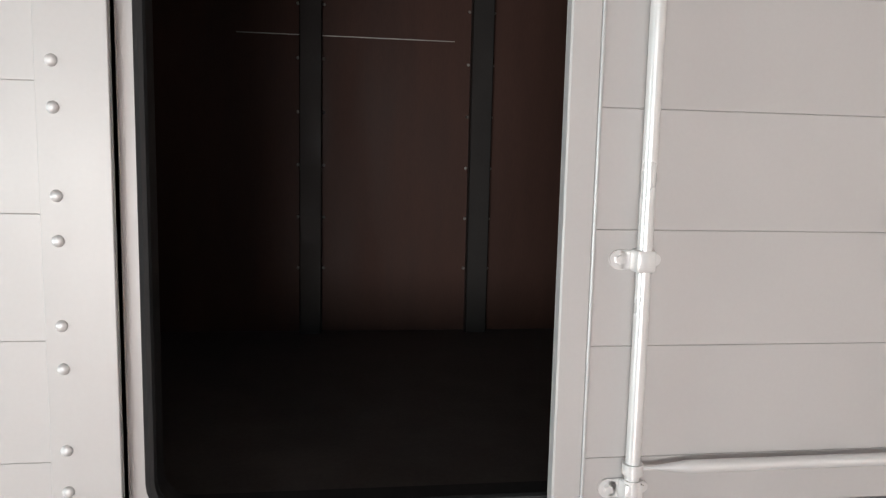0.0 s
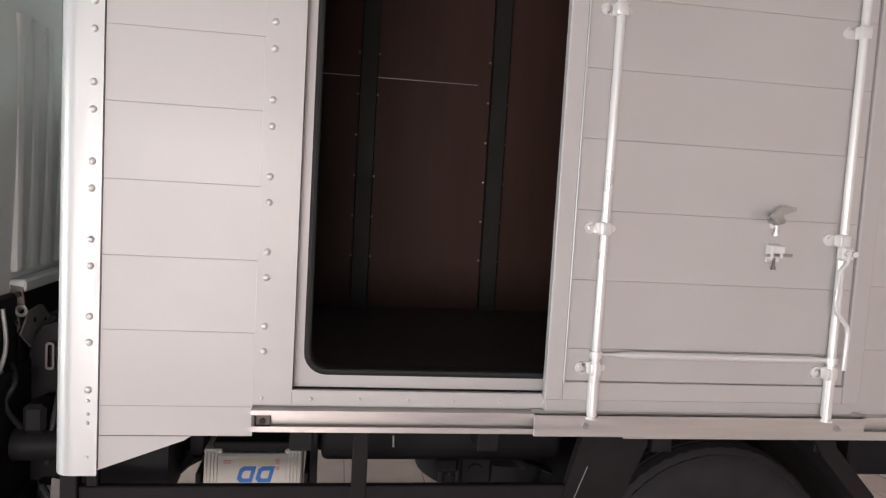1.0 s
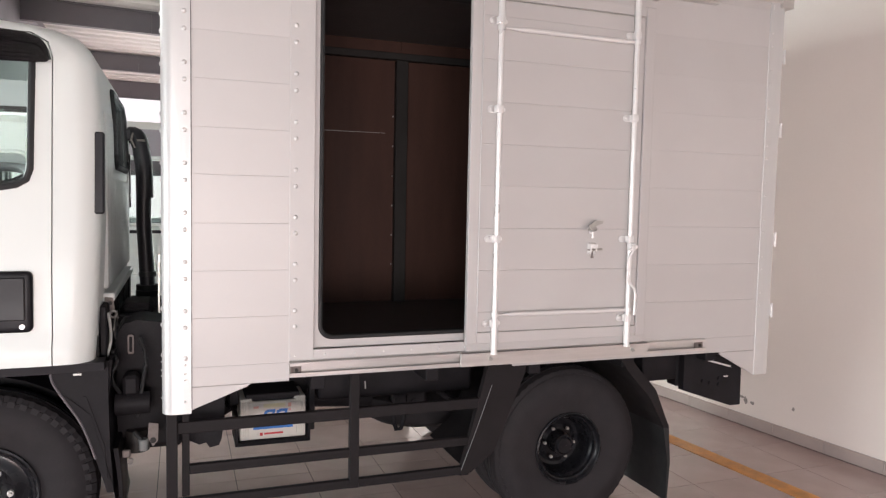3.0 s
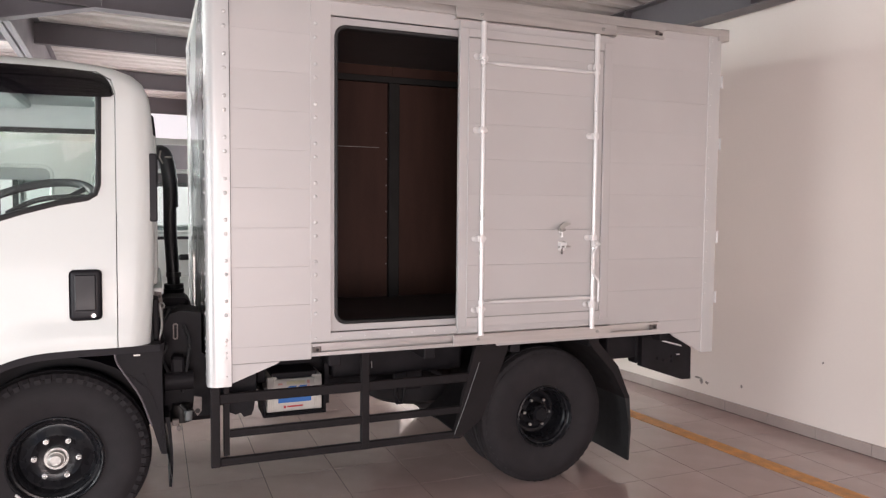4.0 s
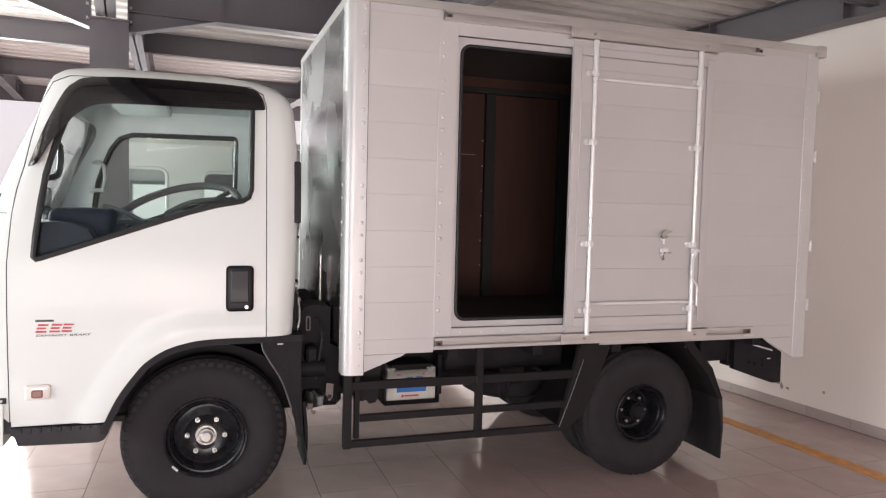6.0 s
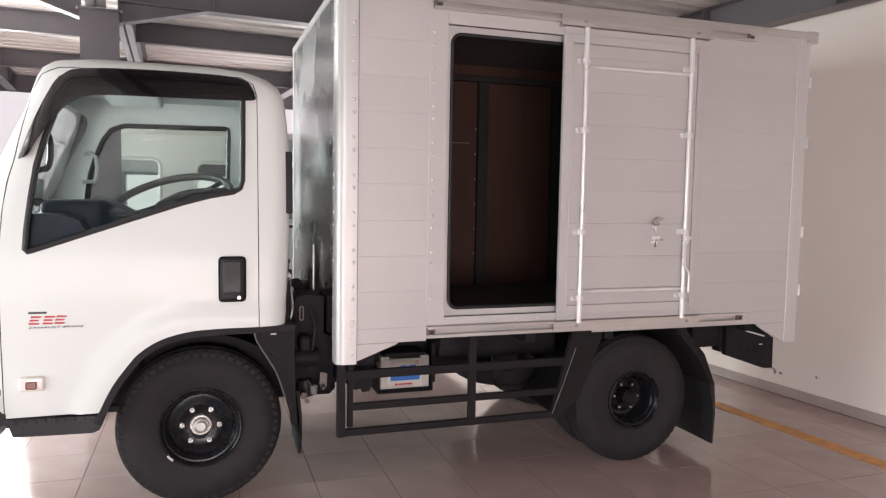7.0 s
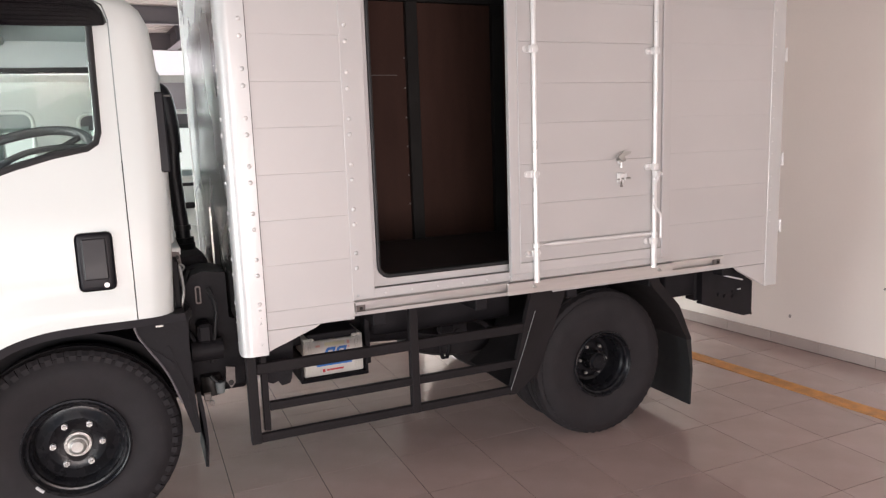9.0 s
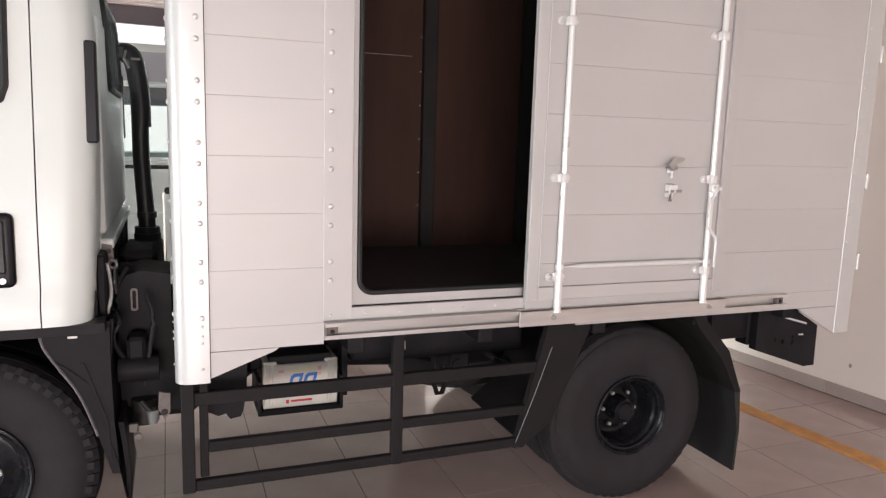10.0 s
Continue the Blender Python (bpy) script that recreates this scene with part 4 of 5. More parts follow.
# battery in its tray
bat = part("battery", boxes((0.905, 1.19, 0.12, 0.30, 0.543, 0.712), (0.905, 0.957, 0.12, 0.30, 0.712, 0.726), (1.138, 1.19, 0.12, 0.30, 0.712, 0.726), bevel=0.004), BATTERY, truck, "pale battery in a black tray")
part("tray", boxes((0.89, 1.205, 0.105, 0.32, 0.522, 0.540), (0.885, 0.898, 0.105, 0.32, 0.522, 0.66), (1.198, 1.21, 0.105, 0.32, 0.522, 0.66), bevel=0.003), CHASSIS, bat)
part("top_cover", boxes((0.93, 1.165, 0.128, 0.31, 0.7135, 0.745), bevel=0.004), CHASSIS, bat, "black cover over the terminals")
part("clamp_bar", boxes((0.86, 0.9, 0.14, 0.3, 0.7, 0.79), bevel=0.003), CHASSIS, bat)
part("clamp_rod", boxes((1.21, 1.235, 0.14, 0.2, 0.56, 0.79), bevel=0.003), CHASSIS, bat)
for k in range(4):
    for x0 in (0.909, 1.15):
        part("rib", boxes((x0 + 0.01 * k, x0 + 0.01 * k + 0.006, 0.114, 0.121, 0.56, 0.722), bevel=0.001), BATTERY, bat)
part("label", boxes((0.952, 1.143, 0.1165, 0.119, 0.556, 0.708)), BATTERY, bat)
part("pale_band", boxes((1.005, 1.10, 0.115, 0.1168, 0.684, 0.702)), PALEYELLOW, bat, "pale yellow printed band")
part("print_band", boxes((0.962, 1.133, 0.1145, 0.1168, 0.590, 0.616)), BLUE, bat, "blue printed band")
bm = bmesh.new()
for x0 in (1.0, 1.054):
    outer = [(x0 + (z - 0.63) * 0.25 + a, z) for a, z in ((0, 0.638), (0.012, 0.628), (0.046, 0.628), (0.046, 0.676), (0.010, 0.676), (0, 0.668))]
    inner = [(x0 + (z - 0.63) * 0.25 + a, z) for a, z in ((0.012, 0.644), (0.018, 0.639), (0.035, 0.639), (0.035, 0.664), (0.018, 0.664), (0.012, 0.660))]
    ring_plate(bm, outer, inner, 0.1138, 0.1168)
part("print_mark", bm, BLUE, bat)
part("print_line", boxes((0.99, 1.002, 0.1145, 0.1168, 0.561, 0.575), (1.008, 1.09, 0.1145, 0.1168, 0.565, 0.573)), RED, bat)
part("print_spot", boxes((0.962, 0.984, 0.1145, 0.1168, 0.684, 0.694)), PINKPRINT, bat)
part("print_spot", boxes((1.112, 1.125, 0.1145, 0.1168, 0.683, 0.70)), PINKPRINT, bat)
part("print_spot", boxes((1.114, 1.124, 0.1145, 0.1168, 0.665, 0.675)), PINKPRINT, bat)
bat.location = (0.055, 0.185, -0.045)

# side guard
guard = part("side_guard", boxes((0.665, 0.706, 0.015, 0.055, 0.345, 0.84), bevel=0.003), GUARD, truck, "dark grey welded side guard rails")
part("post", boxes((0.722, 0.75, 0.03, 0.06, 0.39, 0.84), bevel=0.003), GUARD, guard)
part("post", boxes((1.385, 1.425, 0.02, 0.055, 0.345, 0.845), bevel=0.003), GUARD, guard)
part("rail", boxes((0.706, 1.98, 0.024, 0.05, 0.642, 0.688), bevel=0.003), GUARD, guard)
part("rail", boxes((0.75, 1.93, 0.024, 0.05, 0.478, 0.515), bevel=0.003), GUARD, guard)
part("rail", boxes((0.706, 1.93, 0.024, 0.05, 0.345, 0.382), bevel=0.003), GUARD, guard)
bm = bmesh.new()
prism(bm, [(1.885, 0.345), (1.925, 0.345), (2.05, 0.83), (2.01, 0.83)], 0.018, 0.05)
part("end_post", bm, GUARD, guard)

# rear mudguards
for far in (False, True):
    def yy(v):
        return BW - v if far else v
    bm = bmesh.new()
    prism(bm, [(2.05, 0.84), (2.195, 0.84), (2.19, 0.80), (2.04, 0.44), (1.93, 0.355)], yy(0.022), yy(0.03))
    prism(bm, [(2.195, 0.84), (2.19, 0.80), (2.04, 0.44), (1.93, 0.355), (1.935, 0.345), (2.05, 0.43), (2.205, 0.80), (2.205, 0.84)], yy(0.03), yy(0.56))
    mud = part("mudguard", bm, GUARD, truck, "dark sheet metal rear mudguard")
    # highlight on the slanted edge, modelled as a thin pale strip
    bm = bmesh.new()
    sweep(bm, [(1.889, yy(0.0165), 0.37), (1.96, yy(0.0165), 0.55), (2.03, yy(0.0165), 0.745)], 0.0016, 6)
    part("worn_edge", bm, GRIP, mud, "pale strip for the highlight along the sheet's edge")
    bm = bmesh.new()
    prism(bm, [(2.70, 0.84), (2.775, 0.84), (2.785, 0.80), (2.92, 0.655), (3.005, 0.46), (2.975, 0.46), (2.885, 0.62), (2.745, 0.77)], yy(0.022), yy(0.03))
    prism(bm, [(2.70, 0.84), (2.745, 0.77), (2.885, 0.62), (2.975, 0.46), (2.99, 0.46), (2.895, 0.63), (2.755, 0.78), (2.715, 0.84)], yy(0.03), yy(0.56))
    part("rear_leg", bm, GUARD, mud)
    bm = bmesh.new()
    prism(bm, [(2.975, 0.47), (3.008, 0.475), (3.025, 0.28), (3.015, 0.085), (3.003, 0.085), (3.01, 0.28)], yy(0.03), yy(0.55))
    part("flap", bm, RUBBER, mud, "black rubber mud flap")

# rear underrun bumper
bm = boxes((2.93, 3.16, 0.15, 0.24, 0.665, 0.82), (3.13, 3.44, 0.141, 0.22, 0.63, 0.80), (3.44, 3.515, 0.141, BW - 0.141, 0.62, 0.715), (3.3, 3.5, 0.5, 0.6, 0.6, 0.84), (3.3, 3.5, 1.22, 1.32, 0.6, 0.84), bevel=0.006)
rear = part("rear_bumper", bm, CHASSIS, truck, "black rear underrun bumper")
bm = bmesh.new()
prism(bm, [(3.144, 0.618), (3.144, 0.80), (3.30, 0.80), (3.385, 0.785), (3.513, 0.712), (3.516, 0.516), (3.45, 0.515)], 0.10, 0.14)
part("end_plate", bm, CHASSIS, rear)
bm = bmesh.new()
prism(bm, [(3.235, 0.786), (3.235, 0.778), (3.437, 0.722), (3.437, 0.732)], 0.094, 0.101)
part("top_strip", bm, CHROME, rear, "bright edge strip")
part("reflector_clip", boxes((3.40, 3.423, 0.094, 0.101, 0.672, 0.678)), CHROME, rear)
for xx, zz in ((3.265, 0.66), (3.31, 0.645), (3.37, 0.635), (3.37, 0.665)):
    bm = bmesh.new()
    rod(bm, (xx, 0.102, zz), (xx, 0.092, zz), 0.011, 10)
    part("bolt_head", bm, CHASSIS, rear)
part("number_lamp", boxes((3.545, 3.575, 0.16, 0.2, 0.492, 0.52), (3.51, 3.55, 0.165, 0.19, 0.508, 0.516), bevel=0.004), GALV, rear)

# ---- cab ----
RINGS = [(0.56, -1, 0.404, 0.062), (0.64, -1.012, 0.406, 0.055), (0.8, -1.02, 0.408, 0.05), (0.95, -1.02, 0.413, 0.046), (1.1, -1.015, 0.423, 0.045), (1.25, -1, 0.431, 0.05),
         (1.36, -0.985, 0.435, 0.06), (1.44, -0.962, 0.438, 0.07), (1.56, -0.925, 0.44, 0.083), (1.7, -0.87, 0.441, 0.098), (1.84, -0.812, 0.439, 0.113), (1.96, -0.76, 0.43, 0.128),
         (2.05, -0.732, 0.42, 0.142), (2.12, -0.712, 0.392, 0.16), (2.165, -0.695, 0.352, 0.188), (2.197, -0.662, 0.289, 0.23), (2.219, -0.58, 0.194, 0.31), (2.232, -0.45, 0.064, 0.43), (2.236, -0.29, -0.046, 0.6)]
ARCH_KNOTS = [(-0.475, 0.48), (-0.448, 0.55), (-0.388, 0.675), (-0.318, 0.775), (-0.262, 0.837), (-0.17, 0.893), (-0.045, 0.926), (0.1, 0.935), (0.244, 0.936), (0.45, 0.94)]


ARCH = curve_through(ARCH_KNOTS)
YC = 0.90


def side_y(z):
    for (za, _, _, a), (zb, _, _, b) in zip(RINGS, RINGS[1:]):
        if za <= z <= zb:
            return a + (b - a) * (z - za) / (zb - za)
    return RINGS[0][3] if z < RINGS[0][0] else RINGS[-1][3]


def arch_far(x, z):
    best = 9.0
    for (ax, az), (bx, bz) in zip(ARCH, ARCH[1:]):
        t = max(0, min(1, ((x - ax) * (bx - ax) + (z - az) * (bz - az)) / ((bx - ax) ** 2 + (bz - az) ** 2)))
        best = min(best, math.hypot(x - ax - t * (bx - ax), z - az - t * (bz - az)))
    return best


def cab_solid(inset=0.0, lo=None, hi=None, flare=True):
    """The cab's outer form, ring on ring; inset makes the hollow inside it."""
    rings = []
    zs = []
    for (a, *_), (b, *_) in zip(RINGS, RINGS[1:]):
        n = max(1, round((b - a) / 0.045)) if not inset else 1
        zs += [a + (b - a) * k / n for k in range(n)]
    zs.append(RINGS[-1][0])
    bm = bmesh.new()
    for z in zs:
        for p, q in zip(RINGS, RINGS[1:]):
            if p[0] <= z <= q[0]:
                t = (z - p[0]) / (q[0] - p[0])
                xf, xr, ys = (p[i] + (q[i] - p[i]) * t for i in (1, 2, 3))
        zz = z
        if inset:
            if z < lo or z > hi:
                continue
            xf, xr, ys = xf + inset, xr - inset, ys + inset
        top = max(0.0, (z - 2.1) / 0.1)
        rf, rr = 0.17 + 0.01 * top, 0.085 + 0.1 * min(top, 1)
        ye = 2 * YC - ys
        ring = []
        def arc(cx, cy, r, a0):
            for k in range(8):
                a = radians(a0 + 90 * k / 7)
                ring.append((cx + r * math.cos(a), cy + r * math.sin(a)))
        nx = 26 if not inset else 4
        arc(xr - rr, ys + rr, rr, 270)
        # from the near rear corner round to the far one, the front and back along the near side
        arc(xr - rr, ye - rr, rr, 0)
        for k in range(1, nx):
            ring.append((xr - rr + (xf + rf - xr + rr) * k / nx, ye))
        arc(xf + rf, ye - rf, rf, 90)
        arc(xf + rf, ys + rf, rf, 180)
        for k in range(1, nx):
            ring.append((xf + rf + (xr - rr - xf - rf) * k / nx, ys))
        row = []
        for x, y in ring:
            if flare and not inset and z < 1.1:
                d = arch_far(x, z)
                s = max(0.0, min(1.0, (0.115 - d) / 0.045))
                push = 0.02 * s * s * (3 - 2 * s)
                if y < 0.4 and x > -0.75:
                    y -= push
                elif y > 1.4 and x > -0.75:
                    y += push
            row.append(bm.verts.new((x, y, zz)))
        rings.append(row)
    n = len(rings[0])
    for u, w in zip(rings, rings[1:]):
        for k in range(n):
            bm.faces.new((u[k], u[(k + 1) % n], w[(k + 1) % n], w[k]))
    bm.faces.new(rings[0]), bm.faces.new(rings[-1])
    return bm


WINDOW = [(-0.731, 1.322), (-0.724, 1.42), (-0.707, 1.56), (-0.684, 1.70), (-0.645, 1.84), (-0.60, 1.97), (-0.545, 2.06), (-0.46, 2.10), (0.18, 2.11), (0.205, 2.095), (0.213, 2.06), (0.208, 1.65), (0.196, 1.612), (0.165, 1.592), (0.05, 1.570), (-0.08, 1.533), (-0.314, 1.452), (-0.55, 1.37), (-0.70, 1.318), (-0.72, 1.312)]
DOOR = [(-0.826, 0.5), (-0.83, 0.9), (-0.832, 1.297), (-0.817, 1.513), (-0.80, 1.622), (-0.773, 1.727), (-0.746, 1.89), (-0.717, 2.045), (-0.675, 2.12), (-0.6, 2.15), (0.2, 2.155), (0.26, 2.12), (0.277, 2.06), (0.277, 0.5)]


def slab(outline, lo, hi, axis="y"):
    bm = bmesh.new()
    prism(bm, outline, lo, hi, axis)
    return bm


def scaled(outline, d):
    cx, cz = sum(p[0] for p in outline) / len(outline), sum(p[1] for p in outline) / len(outline)
    return [(x + d * (1 if x > cx else -1), z + d * (1 if z > cz else -1)) for x, z in outline]


FAR_WINDOW = [(x, z if z < 1.7 else 1.7 + (z - 1.7) * 0.82) for x, z in WINDOW]
REAR_WINDOW = (0.70, 1.42, 1.69, 2.03)


def cab_cuts():
    arch = ARCH + [(0.7, 0.934), (0.7, 0.2), (-0.455, 0.2)]
    return [(cab_solid(0.045, 1.0, 2.18), LINING), (slab(arch, -0.3, 2.2), WHITE),
            (slab(WINDOW, -0.2, 0.4), RUBBER), (slab(FAR_WINDOW, 1.4, 2.2), RUBBER),
            (slab(round_rect(0.24, 1.56, 1.43, 2.06, 0.09), -1.5, -0.5, "x"), RUBBER),
            (slab(round_rect(*REAR_WINDOW, 0.06), 0.2, 0.7, "x"), RUBBER)]


cab_me = carve("cab_body", cab_solid(), [WHITE, LINING, RUBBER], cab_cuts() + [(slab(scaled(DOOR, 0.0042), -0.2, 0.35), RUBBER)])
cab = new("cab_body", cab_me)
hang(cab, truck)
tagged(cab, "glossy white tilt cab")
door_me = carve("cab_door", cab_solid(), [WHITE, LINING, RUBBER], cab_cuts(), keep=slab(DOOR, -0.2, 0.3))
cab_door = new("cab_door", door_me)
hang(cab_door, truck)
tagged(cab_door, "white driver's door with a sloping window line")


def pane(outline, inset, parent, y_of, thick=0.004, material=GLASS, name="window_glass"):
    """A thin pane in the side window, bent with the cab's side."""
    bm = bmesh.new()
    prism(bm, outline, 0.0, thick)
    for z in [1.4 + 0.1 * k for k in range(8)]:
        bmesh.ops.bisect_plane(bm, geom=bm.verts[:] + bm.edges[:] + bm.faces[:], plane_co=(0, 0, z), plane_no=(0, 0, 1))
    for v in bm.verts:
        v.co.y = y_of(v.co.z, v.co.y + inset)
    ob = part(name, bm, material, parent)
    ob.visible_shadow = False
    return ob


def frame_strip(outline, r, y_of, parent, name="window_seal"):
    bm = bmesh.new()
    pts = []
    for (a, b), (c, d) in zip(outline, outline[1:] + outline[:1]):
        n = max(1, int(math.hypot(c - a, d - b) / 0.06))
        pts += [(a + (c - a) * k / n, b + (d - b) * k / n) for k in range(n)]
    sweep(bm, [(a, y_of(b, 0.004), b) for a, b in pts], r, 8, closed=True)
    return part(name, bm, RUBBER, parent)


near = lambda z, d: side_y(z) + d
away = lambda z, d: 2 * YC - side_y(z) - d
pane(scaled(WINDOW, 0.004), 0.022, cab_door, near)
frame_strip(WINDOW, 0.014, near, cab_door)
pane(scaled(FAR_WINDOW, 0.004), 0.022, cab, away)
frame_strip(FAR_WINDOW, 0.03, away, cab)
# windscreen, leaning with the front, and rear window
def front_x(z):
    for p, q in zip(RINGS, RINGS[1:]):
        if p[0] <= z <= q[0]:
            return p[1] + (q[1] - p[1]) * (z - p[0]) / (q[0] - p[0])
def rear_x(z):
    for p, q in zip(RINGS, RINGS[1:]):
        if p[0] <= z <= q[0]:
            return p[2] + (q[2] - p[2]) * (z - p[0]) / (q[0] - p[0])
bm = bmesh.new()
rows = []
for k in range(9):
    z = 1.42 + 0.08 * k
    rows.append([bm.verts.new((front_x(z) + 0.012 + 0.05 * (abs(t) ** 4), YC + 0.68 * t, z)) for t in (-1, -0.8, -0.5, 0, 0.5, 0.8, 1)])
for u, w in zip(rows, rows[1:]):
    for k in range(6):
        bm.faces.new((u[k], u[k + 1], w[k + 1], w[k]))
bmesh.ops.solidify(bm, geom=bm.faces[:], thickness=0.004)
part("windscreen", bm, SCREEN, cab).visible_shadow = False
part("rear_window", boxes((0.411, 0.415, 0.69, 1.43, 1.68, 2.04)), GLASS, cab).visible_shadow = False
bm = bmesh.new()
sweep(bm, [(rear_x(b) + 0.003, a, b) for a, b in round_rect(*REAR_WINDOW, 0.06)], 0.014, 8, closed=True)
part("rear_window_seal", bm, RUBBER, cab)
for k in range(13):
    bm = bmesh.new()
    box(bm, 0.41, 0.449, 0.30 + 0.1 * k, 0.355 + 0.1 * k, 1.18, 1.64 if 0.6 < 0.32 + 0.1 * k < 1.5 else 1.9, bevel=0.018, seg=2)
    part("stiffening_rib", bm, WHITE, cab)
part("rear_crossmember", boxes((0.42, 0.448, 0.18, 2 * YC - 0.18, 0.72, 1.128), bevel=0.006), CHASSIS, cab, "black crossmember under the rear wall")
for k in range(4):
    part("stiffener", boxes((0.448, 0.456, 0.3 + 0.36 * k, 0.33 + 0.36 * k, 0.74, 1.12), bevel=0.003), CHASSIS, cab)
part("rear_ledge", boxes((0.40, 0.468, 0.3, 1.5, 1.13, 1.165), bevel=0.006), WHITE, cab)
for far in (False, True):
    bm = bmesh.new()
    box(bm, 0.412, 0.45, 0.114, 0.156, 1.49, 1.8, bevel=0.006)
    for v in bm.verts:
        v.co.y += side_y(v.co.z) - side_y(1.6)
        v.co.y = 2 * YC - v.co.y if far else v.co.y
    part("corner_vent", bm, PLASTIC, cab, "black corner vent slot")

# wheel arch lip, liner, step and lower bumper
for far in (False, True):
    flip = (lambda v: 2 * YC - v) if far else (lambda v: v)
    bm = bmesh.new()
    pts = ARCH[3:]
    ins = []
    for i, (x, z) in enumerate(pts):
        a, b = pts[max(i - 1, 0)], pts[min(i + 1, len(pts) - 1)]
        d = Vector((b[0] - a[0], b[1] - a[1])).normalized()
        ins.append((x + d.y * 0.032, z - d.x * 0.032))
    ys = side_y(0.8)
    rows = [[bm.verts.new((x, flip(v), z)) for x, z in line] for line, v in ((pts, ys - 0.022), (pts, ys + 0.08), (ins, ys + 0.08), (ins, ys - 0.016))]
    for j in range(4):
        u, w = rows[j], rows[(j + 1) % 4]
        for k in range(len(pts) - 1):
            bm.faces.new((u[k], u[k + 1], w[k + 1], w[k]))
    part("wheel_arch_lip", bm, PLASTIC, cab, "matt black wheel arch lip")
    bm = bmesh.new()
    line = [(0.52 * math.cos(a) - 0.0, 0.40 + 0.505 * math.sin(a)) for a in (radians(141 - 9 * k) for k in range(12))] + [(0.40, 0.72), (0.47, 0.45), (0.5, 0.26)]
    rows = [[bm.verts.new((x, flip(v), z)) for x, z in line] for v in (0.085, 0.6)]
    for k in range(len(line) - 1):
        bm.faces.new((rows[0][k], rows[0][k + 1], rows[1][k + 1], rows[1][k]))
    bmesh.ops.solidify(bm, geom=bm.faces[:], thickness=0.012)
    part("wheel_housing", bm, PLASTIC, cab)
    bm = bmesh.new()
    prism(bm, [(0.262, 0.93), (0.267, 0.865), (0.365, 0.69), (0.414, 0.55), (0.45, 0.418), (0.474, 0.415), (0.462, 0.592), (0.458, 0.78), (0.46, 0.93)], flip(0.09), flip(0.115))
    prism(bm, [(0.458, 0.93), (0.446, 0.78), (0.45, 0.592), (0.462, 0.41), (0.474, 0.41), (0.462, 0.592), (0.458, 0.78), (0.47, 0.93)], flip(0.115), flip(0.5))
    splash = part("splash_plate", bm, CHASSIS, cab, "black splash plate behind the wheel")
    bm = bmesh.new()
    sweep(bm, curve_through([(0.264, flip(0.089), 0.925), (0.267, flip(0.089), 0.866), (0.304, flip(0.089), 0.797), (0.366, flip(0.089), 0.69), (0.412, flip(0.089), 0.553)], 4), 0.0045, 6)
    part("rolled_edge", bm, STEEL, splash)
    part("slot", boxes((0.339, 0.367, min(flip(0.087), flip(0.091)), max(flip(0.087), flip(0.091)), 0.882, 0.889)), GALV, splash)
    bm = bmesh.new()
    prism(bm, [(0.37, 0.80), (0.382, 0.80), (0.445, 0.60), (0.452, 0.47), (0.442, 0.47), (0.43, 0.6)], flip(0.086), flip(0.09))
    part("stiffening_ridge", bm, CHASSIS, splash)
    bm = bmesh.new()
    prism(bm, curve_through([(0.47, 0.575), (0.484, 0.46), (0.49, 0.34), (0.482, 0.243)], 3) + curve_through([(0.494, 0.241), (0.502, 0.34), (0.499, 0.46), (0.487, 0.575)], 3), flip(0.13), flip(0.42))
    part("front_mud_flap", bm, CHASSIS, cab, "black front mud flap")
    bm = bmesh.new()
    prism(bm, [(-0.826, 0.556), (-0.826, 0.521), (-0.812, 0.518), (-0.797, 0.474), (-0.47, 0.466), (-0.443, 0.478), (-0.427, 0.508), (-0.42, 0.547)], flip(0.05), flip(0.25))
    for k in range(9):
        box(bm, -0.80 + 0.04 * k, -0.78 + 0.04 * k, min(flip(0.044), flip(0.06)), max(flip(0.044), flip(0.06)), 0.53, 0.552, bevel=0.003)
    part("cab_step", bm, PLASTIC, cab, "black moulded cab step")
def bumper_outline(d, back):
    """The bumper seen from above, drawn in by d, its ends at back."""
    bow = [(-1.03 + d + 0.2 * (1 - math.cos(a)), 0.1 + d - 0.06 * math.sin(a)) for a in (radians(15 * k) for k in range(6))] + [(back, 0.044 + d)]
    return bow + [(x, 2 * YC - y) for x, y in reversed(bow)]


bm = bmesh.new()
prism(bm, bumper_outline(0.0, -0.853), 0.478, 0.67, axis="z")
bumper = part("front_bumper", bm, WHITE, cab, "white painted front bumper")
bm = bmesh.new()
prism(bm, bumper_outline(0.008, -0.84), 0.67, 0.696, axis="z")
part("bumper_gap", bm, PLASTIC, cab, "black joint above the bumper")
for yb in (0.06, 2 * YC - 0.06):
    part("bumper_end_gap", boxes((-0.853, -0.824, min(yb, YC + (yb - YC) * 0.7), max(yb, YC + (yb - YC) * 0.7), 0.53, 0.69)), PLASTIC, cab)
bm = bmesh.new()
for x in (-0.86, -0.925):
    rod(bm, (x, 0.06, 0.683), (x, 0.044, 0.683), 0.006, 10)
part("bumper_clip", bm, GALV, bumper)


def skin_y(x, z):
    """The near side's surface, rounding off towards the nose."""
    over = max(0.0, front_x(z) + 0.17 - x)
    return side_y(z) + 0.17 - math.sqrt(max(0.0, 0.17 ** 2 - min(over, 0.165) ** 2))


